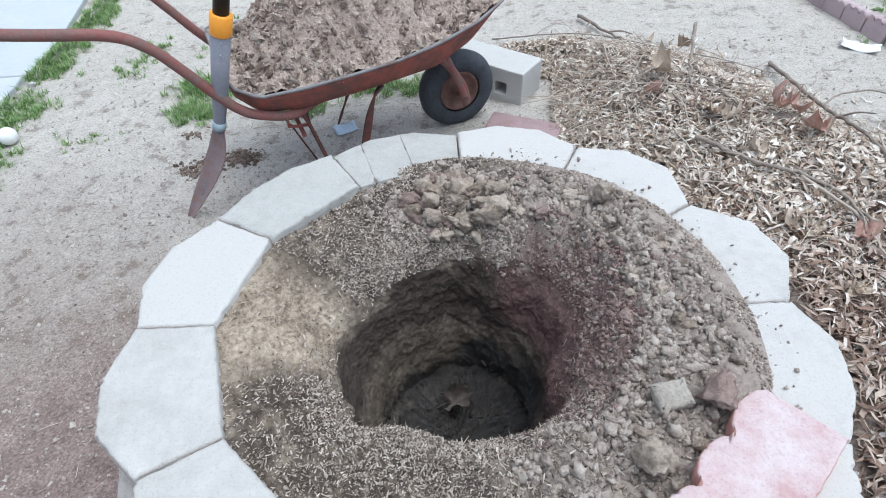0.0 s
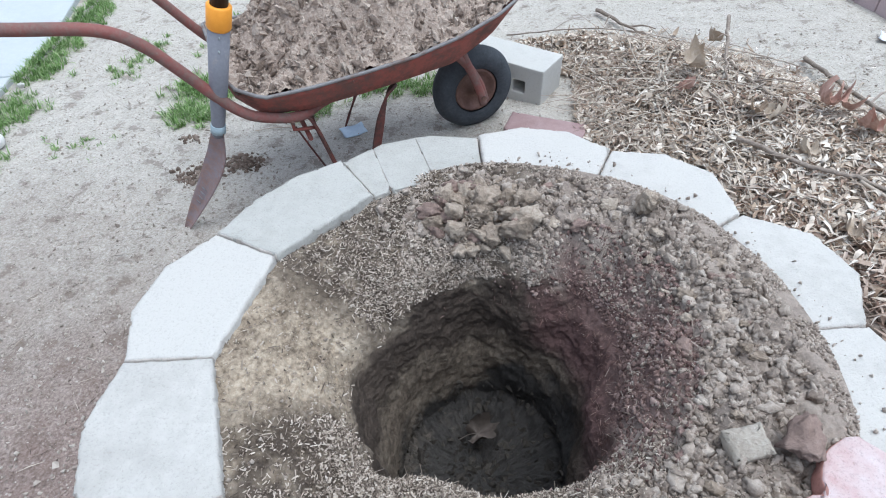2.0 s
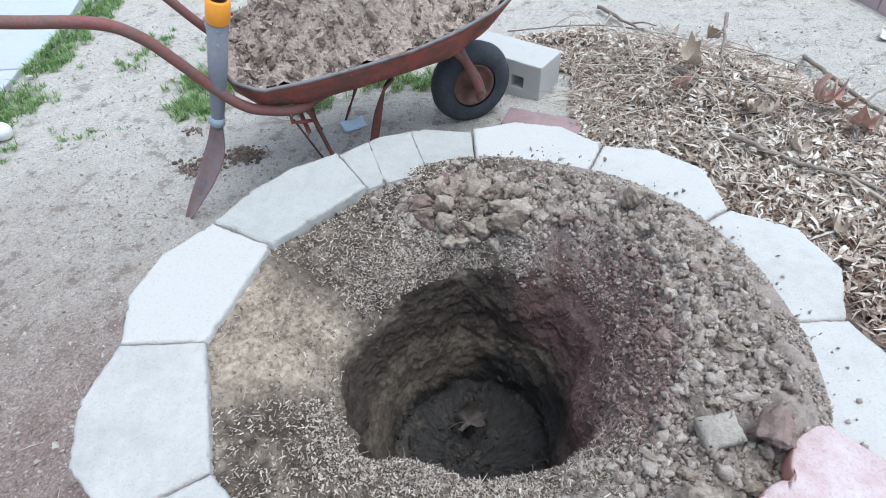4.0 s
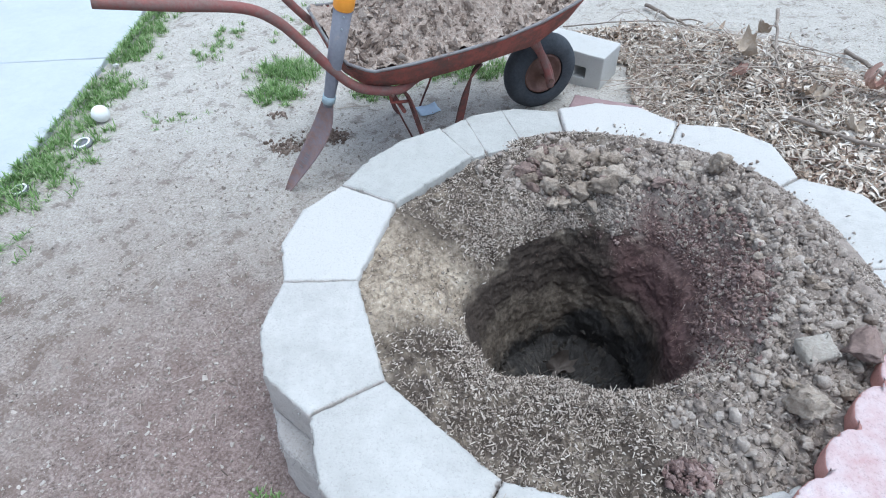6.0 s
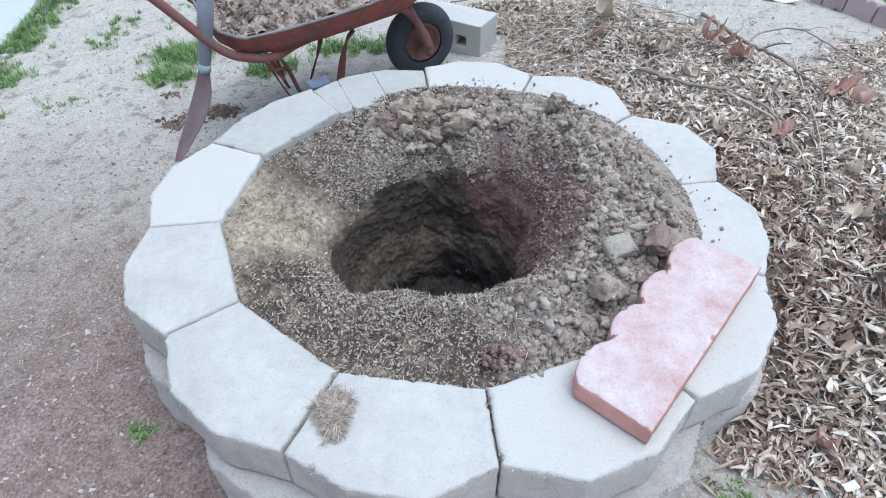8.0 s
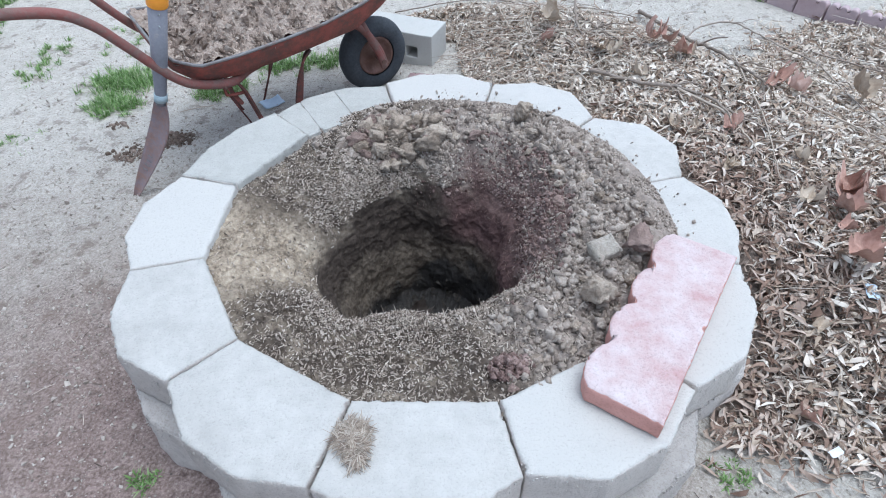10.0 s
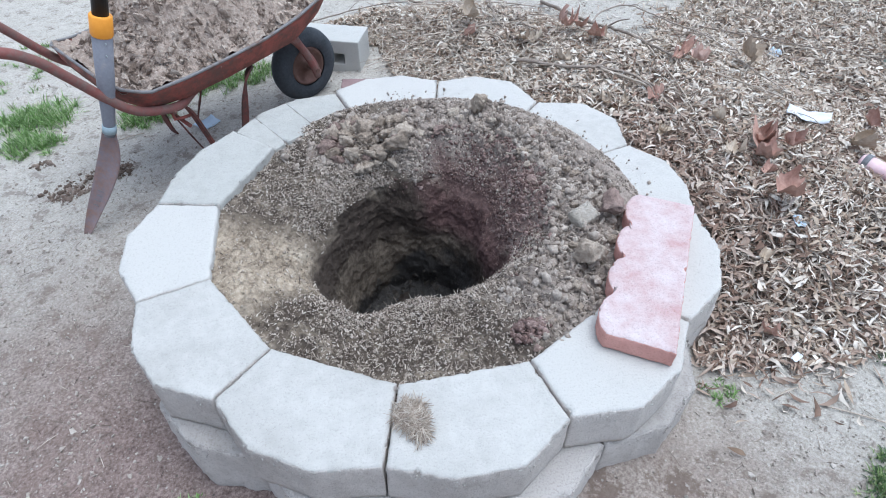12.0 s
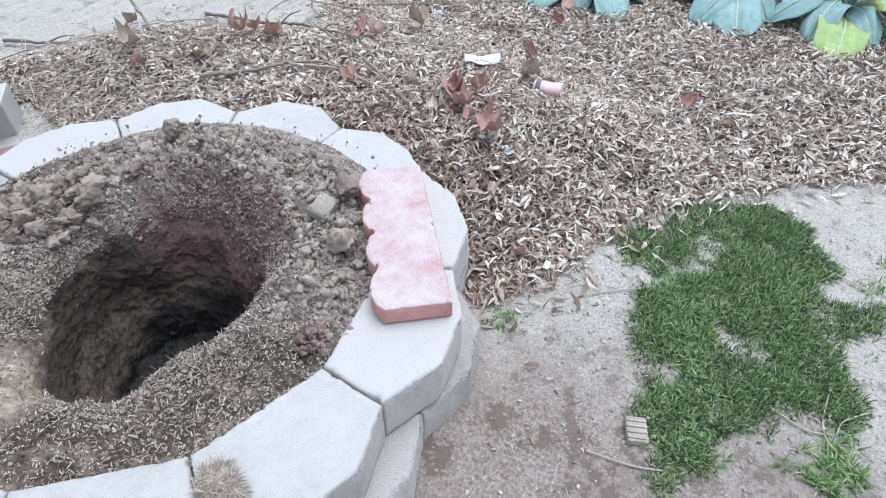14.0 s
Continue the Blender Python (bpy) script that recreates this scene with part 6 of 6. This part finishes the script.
def build_pebbles():
    pieces = []
    for _ in range(30000):
        x, y = RNG.choice(((RNG.uniform(-2.3, 1.9), RNG.uniform(-0.6, 3.6)), (RNG.uniform(-1.5, 1.5), RNG.uniform(-0.5, 2.4))))
        if math.hypot(x - RING_C[0], y - RING_C[1]) < 0.92 or litter_height(x, y) >= 0:
            continue
        size = 0.0015 + 0.0075 * RNG.random() ** 4
        pieces.append(crumb((x, y, land(x, y) + size * 0.25), size))
    v, f = joined(pieces)
    tagged(mesh_ob("gravel", v, f, GRIT, smooth=False), "scattered small pebbles and soil crumbs on the earth", "gravel", kind="stuff")

    def on_earth():
        x, y = RNG.uniform(-2.3, 1.6), RNG.uniform(-0.6, 4.0)
        if math.hypot(x - RING_C[0], y - RING_C[1]) < 0.88 or litter_height(x, y) > 0.02:
            return None
        return x, y, land(x, y) + 0.003
    v, f = joined([slivers(2800, on_earth, (0.005, 0.028), (0.001, 0.0030), 0.12), slivers(500, on_earth, (0.02, 0.07), (0.0012, 0.0026), 0.06)])
    tagged(mesh_ob("chaff", v, f, CHIP, smooth=False), "dry chaff and leaf scraps scattered on the earth", "mulch", kind="stuff")
    # disturbed clods where the spade went in, and by the barrow
    pieces = []
    for cx, cy, r, n in ((-1.14, 2.24, 0.05, 260), (-0.985, 2.33, 0.05, 330), (-0.62, 2.22, 0.05, 60), (-1.30, 2.50, 0.03, 50)):
        for _ in range(n):
            x, y = RNG.gauss(cx, r), RNG.gauss(cy, r * 0.7)
            if math.hypot(x - RING_C[0], y - RING_C[1]) < 0.9:
                continue
            size = 0.002 + 0.010 * RNG.random() ** 3
            pieces.append(lump((x, y, land(x, y) + size * 0.2), size, 2 if size > 0.007 else 1, 0.6, 1.6))
    v, f = joined(pieces)
    tagged(mesh_ob("loose_clods", v, f, DARK_CRUMB), "dark loose soil clods thrown up on the earth", "soil", kind="stuff")


build_pebbles()

# ---- scalloped edging along the far bed ----


def build_edging():
    row = [(1.72, 4.46), (1.80, 4.14), (1.90, 3.84), (2.00, 3.54), (2.14, 3.34), (2.32, 3.07), (2.52, 2.84)]
    for (ax, ay), (bx, by) in zip(row, row[1:]):
        n = 2
        for k in range(n):
            p, q = Vector((ax, ay)).lerp(Vector((bx, by)), k / n), Vector((ax, ay)).lerp(Vector((bx, by)), (k + 1) / n)
            L = (q - p).length - 0.006
            yaw = math.degrees(math.atan2(q.y - p.y, q.x - p.x))
            v, f = worn_prism(scallop_outline(L, 0.10, [L / 3, 2 * L / 3], 0.02), 0, 0.05, 0.005, 0.010, 0.001, 0.001, p.x * 50)
            ob = mesh_ob("edging_paver", v, f, DULL_PAVER)
            ob.matrix_world = pose(p.x, p.y, land(p.x, p.y) - 0.02, 90 + RNG.uniform(-5, 5), 0, yaw)
            tagged(ob, "dull red scalloped concrete edging set upright in the earth", "edging paver", "edging of the far bed")


build_edging()

# ---- brassica plants ----


def cabbage_leaf(length, width, rise, seed, material, m, parent):
    """A broad rounded leaf on a ribbed stalk, arching up and drooping to its tip; rise is the arch's height."""
    nu, nv = 20, 15
    verts, faces = [], []
    for i in range(nu + 1):
        t = i / nu
        w = width * (0.10 + 0.90 * smooth01((t - 0.22) / 0.25)) * (1.0 if t < 0.62 else math.sqrt(max(0.01, 1 - ((t - 0.62) / 0.385) ** 2)))
        x = length * (t - 0.06 * t * t)
        z = rise * math.sin(math.pi * min(1.0, t * 0.96) ** 0.85) - 0.07 * t * t
        for j in range(nv + 1):
            f = 2 * j / nv - 1
            wave = 0.10 * width * f * f * math.sin(7 * t + seed + 2.5 * f) + 0.035 * width * fbm(t * 7 + seed, f * 5, 0, 3)
            verts.append((x + 0.03 * width * math.sin(11 * f + seed), f * w / 2 * (1 + 0.06 * math.sin(15 * t + seed)), z - 0.10 * width * f * f + wave - 0.010 * math.exp(-(f * 8) ** 2)))
    for i in range(nu):
        for j in range(nv):
            a = i * (nv + 1) + j
            faces.append((a, a + 1, a + nv + 2, a + nv + 1))
    ob = mesh_ob("leaf", verts, faces, material, parent)
    ob.matrix_local = m
    s = ob.modifiers.new("thickness", "SOLIDIFY")
    s.thickness = 0.002
    rib = [(length * (t - 0.06 * t * t), 0, rise * math.sin(math.pi * min(1.0, t * 0.96) ** 0.85) - 0.07 * t * t - 0.003) for t in (0, 0.12, 0.25, 0.4, 0.55, 0.7, 0.85, 0.95)]
    v, f = tube(rib, [0.008 * (1 - 0.75 * k / 7) for k in range(8)], 7)
    mesh_ob("midrib", v, f, RIB, ob)
    return ob


def build_cabbages():
    rows = [  # plan, leaf bearings with length, arch and whether yellowing
        (2.95, 1.80, [(167, 0.42, 0.10, 0), (241, 0.41, 0.10, 0), (205, 0.30, 0.17, 0), (285, 0.34, 0.14, 0), (120, 0.36, 0.14, 0), (330, 0.36, 0.15, 0), (30, 0.36, 0.15, 0), (75, 0.34, 0.15, 0)]),
        (3.36, 1.10, [(204, 0.43, 0.09, 0), (176, 0.38, 0.12, 0), (118, 0.38, 0.10, 0), (240, 0.27, 0.13, 0), (285, 0.34, 0.14, 0), (60, 0.34, 0.15, 0), (345, 0.34, 0.15, 0)]),
        (3.46, 0.60, [(199, 0.43, 0.07, 1), (172, 0.30, 0.15, 0), (232, 0.27, 0.11, 0), (130, 0.36, 0.13, 0), (275, 0.36, 0.13, 1), (60, 0.34, 0.14, 0), (330, 0.34, 0.14, 0)]),
        (3.75, 2.3, [(200, 0.40, 0.12, 0), (240, 0.38, 0.12, 0), (160, 0.38, 0.12, 0), (280, 0.36, 0.13, 0), (100, 0.34, 0.14, 0), (20, 0.34, 0.15, 0)]),
    ]
    for i, (x, y, leaves) in enumerate(rows):
        plant = empty("brassica_plant", (x, y, top_of_land(x, y)))
        tagged(plant, "blue-green leafy brassica plant with broad drooping leaves", "plant", "brassicas beyond the leaf pile")
        v, f = tube(spline([(0, 0, -0.03), (0.01, 0, 0.08), (0.0, 0.01, 0.16)]), 0.018, 10)
        mesh_ob("stem", v, f, RIB, plant)
        for k, (deg, L, arch, old) in enumerate(leaves):
            cabbage_leaf(L * 1.06, L * 0.56, arch * 0.7, i * 10 + k, CABBAGE_OLD if old else CABBAGE, Matrix.Translation((0, 0, 0.075 + 0.006 * k)) @ pose(0, 0, 0, RNG.uniform(-14, 14), 0, deg), plant)
        for k in range(4):
            cabbage_leaf(0.2, 0.13, 0.05, 60 + i * 5 + k, CABBAGE, Matrix.Translation((0, 0, 0.13)) @ pose(0, 0, 0, 0, -50, 90 * k + 20 * i), plant)
    # low green growth behind the edging
    V, F = blades(1500, lambda: (RNG.uniform(2.15, 3.2), RNG.uniform(3.5, 4.8), 0.06), (0.05, 0.16), (0.01, 0.028), 0.9, 0.06)
    tagged(array_mesh("bedding_plants", V, F, GRASS), "low green leafy growth in the edged far bed", "plants", kind="stuff")


build_cabbages()

# ---- odds and ends ----


def build_odds():
    x, y = -2.145, 2.38
    v, f = BALLS[4]
    v = [(p[0] * 0.041, p[1] * 0.041, p[2] * 0.041) for p in v]
    ball = mesh_ob("ball", v, f, WHITE)
    ball.matrix_world = Matrix.Translation((x, y, land(x, y) + 0.040))
    tagged(ball, "scuffed plain white ball lying at the grass edge", "ball")
    for x, y, r, label in ((-2.114, 2.172, 0.043, "round grey metal lid lying in the grass"), (-2.156, 1.81, 0.036, "dark round cap lying in the grass")):
        lid = empty("round_lid", (x, y, land(x, y) + 0.004))
        lid.rotation_euler = (radians(8), radians(-5), 0)
        v, f = lathe([(0, 0.012), (r * 0.35, 0.012), (r * 0.4, 0.008), (r * 0.6, 0.008), (r * 0.64, 0.013), (r * 0.9, 0.014), (r, 0.009), (r, -0.004), (0, -0.004)], 36)
        mesh_ob("cap", v, f, DARK_METAL, lid)
        v, f = lathe([(r * 0.66, 0.0135), (r * 0.68, 0.0165), (r * 0.86, 0.0165), (r * 0.88, 0.0135)], 36)
        mesh_ob("band", v, f, WHITE, lid, label="pale raised ring")
        tagged(lid, label, "lid")
    v, f = clod_body((-2.373, 2.873, -0.085), 0.026, 0.6, 8)
    tagged(mesh_ob("stone", v, f, CINDER), "pale flat stone lying at the slab's edge", "stone")
    # small flat scraps
    def scrap(name, x, y, w, h, yaw, material, label, category, lift=0.006, curl=0.01):
        verts, faces = [], []
        n = 8
        for layer in (0, 1):
            for i in range(n + 1):
                for j in range(n + 1):
                    a, b = i / n - 0.5, j / n - 0.5
                    verts.append((a * w * (1 + 0.08 * fbm(b * 6, x * 9, 0, 2)), b * h * (1 + 0.08 * fbm(a * 6, y * 9, 0, 2)), curl * (a * a * 3 + fbm(a * 3 + x * 7, b * 3, 0, 2) * 0.7) + 0.0012 * layer))
        m = (n + 1) ** 2
        for layer in (0, 1):
            for i in range(n):
                for j in range(n):
                    a = layer * m + i * (n + 1) + j
                    q = (a, a + n + 1, a + n + 2, a + 1)
                    faces.append(q if layer else q[::-1])
        edge = [i * (n + 1) for i in range(n + 1)] + [n * (n + 1) + j for j in range(1, n + 1)] + [i * (n + 1) + n for i in range(n - 1, -1, -1)] + [j for j in range(n - 1, 0, -1)]
        for a, b in zip(edge, edge[1:] + edge[:1]):
            faces.append((a, a + m, b + m, b)[::-1])
        ob = mesh_ob(name, verts, faces, material)
        ob.matrix_world = pose(x, y, top_of_land(x, y) + lift, 4, -3, yaw)
        return tagged(ob, label, category)
    scrap("card", -0.585, 2.575, 0.10, 0.075, 35, BLUE_CARD, "faded pale blue card lying on the earth under the wheelbarrow", "card")
    scrap("paper_sheet", 1.83, 3.46, 0.17, 0.09, -25, PAPER, "crumpled white paper sheet on the sandy earth", "paper", 0.01, 0.02)
    scrap("paper_scrap", 1.70, 1.49, 0.15, 0.075, -48, PAPER, "crumpled pale paper scrap on the leaf pile", "paper", 0.05, 0.025)
    scrap("paper_scrap", 1.04, 0.635, 0.034, 0.018, 20, PAPER, "small white plastic strip on the fallen leaves", "scrap", 0.03, 0.004)
    scrap("paper_scrap", 1.25, 0.98, 0.05, 0.03, 70, BLUE_CARD, "small pale blue scrap on the leaf pile", "scrap", 0.035, 0.01)
    scrap("paper_scrap", 2.1, 2.15, 0.07, 0.05, 30, BLUE_CARD, "small blue plastic scrap on the leaf pile", "scrap", 0.03, 0.02)
    # drink can, lying crushed
    can = empty("drink_can", (1.70, 1.145, top_of_land(1.70, 1.145) + 0.05))
    can.rotation_euler = (radians(8), radians(88), radians(-62))
    v, f = lathe([(0.0, -0.058), (0.024, -0.058), (0.027, -0.054), (0.032, -0.046), (0.0325, 0.0), (0.032, 0.046), (0.028, 0.054), (0.027, 0.057), (0.025, 0.055), (0.0, 0.053)], 32)
    v = [(p[0] * (1 - 0.25 * math.exp(-(p[2] * 40) ** 2)), p[1], p[2]) for p in v]
    mesh_ob("can_body", v, f, PINK_CAN, can, label="faded pink printed can wall")
    v, f = lathe([(0.0326, -0.046), (0.0332, -0.045), (0.0332, -0.028), (0.0326, -0.027)], 32)
    mesh_ob("printed_band", v, f, DARK_METAL, can, label="dark printed band round the can's end")
    for da in (-0.55, 0.0, 0.5):
        v, f = tube([(0.0336 * math.cos(2.2 + da + 0.16 * math.cos(q)), 0.0336 * math.sin(2.2 + da + 0.16 * math.cos(q)), -0.0365 + 0.0055 * math.sin(q)) for q in [k * math.tau / 14 for k in range(14)]], 0.0009, 5, True)
        mesh_ob("print_mark", v, f, WHITE, can, label="white printed ring")
    v, f = lathe([(0.0, -0.0585), (0.02, -0.0585), (0.0235, -0.0605), (0.0265, -0.0585)], 32)
    mesh_ob("can_end", v, f, DARK_METAL, can, label="dull metal can end")
    tagged(can, "faded pink drink can lying on the leaf pile", "can")
    # corrugated wood offcut by the grass
    pieces = []
    for k in range(9):
        x = -0.035 + 0.0078 * k
        pieces.append(worn_prism([(x, -0.025), (x + 0.0072, -0.025), (x + 0.0072, 0.025), (x, 0.025)], 0, 0.022 + 0.003 * (k % 2), 0.0015, 0.012, 0.0006))
    ob = empty("wood_offcut")
    for v, f in pieces:
        mesh_ob("ridge", v, f, WOOD, ob)
    ob.matrix_world = pose(0.748, 0.140, land(0.748, 0.14) - 0.001, 3, 0, 37)
    tagged(ob, "short grooved weathered wood offcut beside the grass", "wood offcut")
    for a, b, c, label in (((-1.02, 2.56), (-0.95, 2.585), (-0.87, 2.60), "thin grey stick lying on the earth"), ((1.03, 0.491), (1.11, 0.43), (1.188, 0.365), "pale dry stem lying on the earth"), ((1.64, 0.09), (1.652, -0.03), (1.635, -0.14), "pale dry stem lying on the earth"), ((1.04, -0.07), (1.035, -0.16), (1.07, -0.22), "pale dry stem lying on the earth"), ((1.07, -0.22), (1.12, -0.22), (1.19, -0.255), "pale dry stem lying on the earth"), ((0.62, 0.20), (0.66, 0.10), (0.70, 0.04), "pale dry stem lying on the earth"), ((1.2, -0.16), (1.05, -0.2), (1.0, -0.32), "pale dry stem lying on the earth")):
        pts = [(p[0], p[1], land(*p) + 0.008) for p in (a, b, c)]
        v, f = tube(spline(pts, 8), 0.0022, 7)
        tagged(mesh_ob("stick", v, f, STRAW), label, "twig")


build_odds()
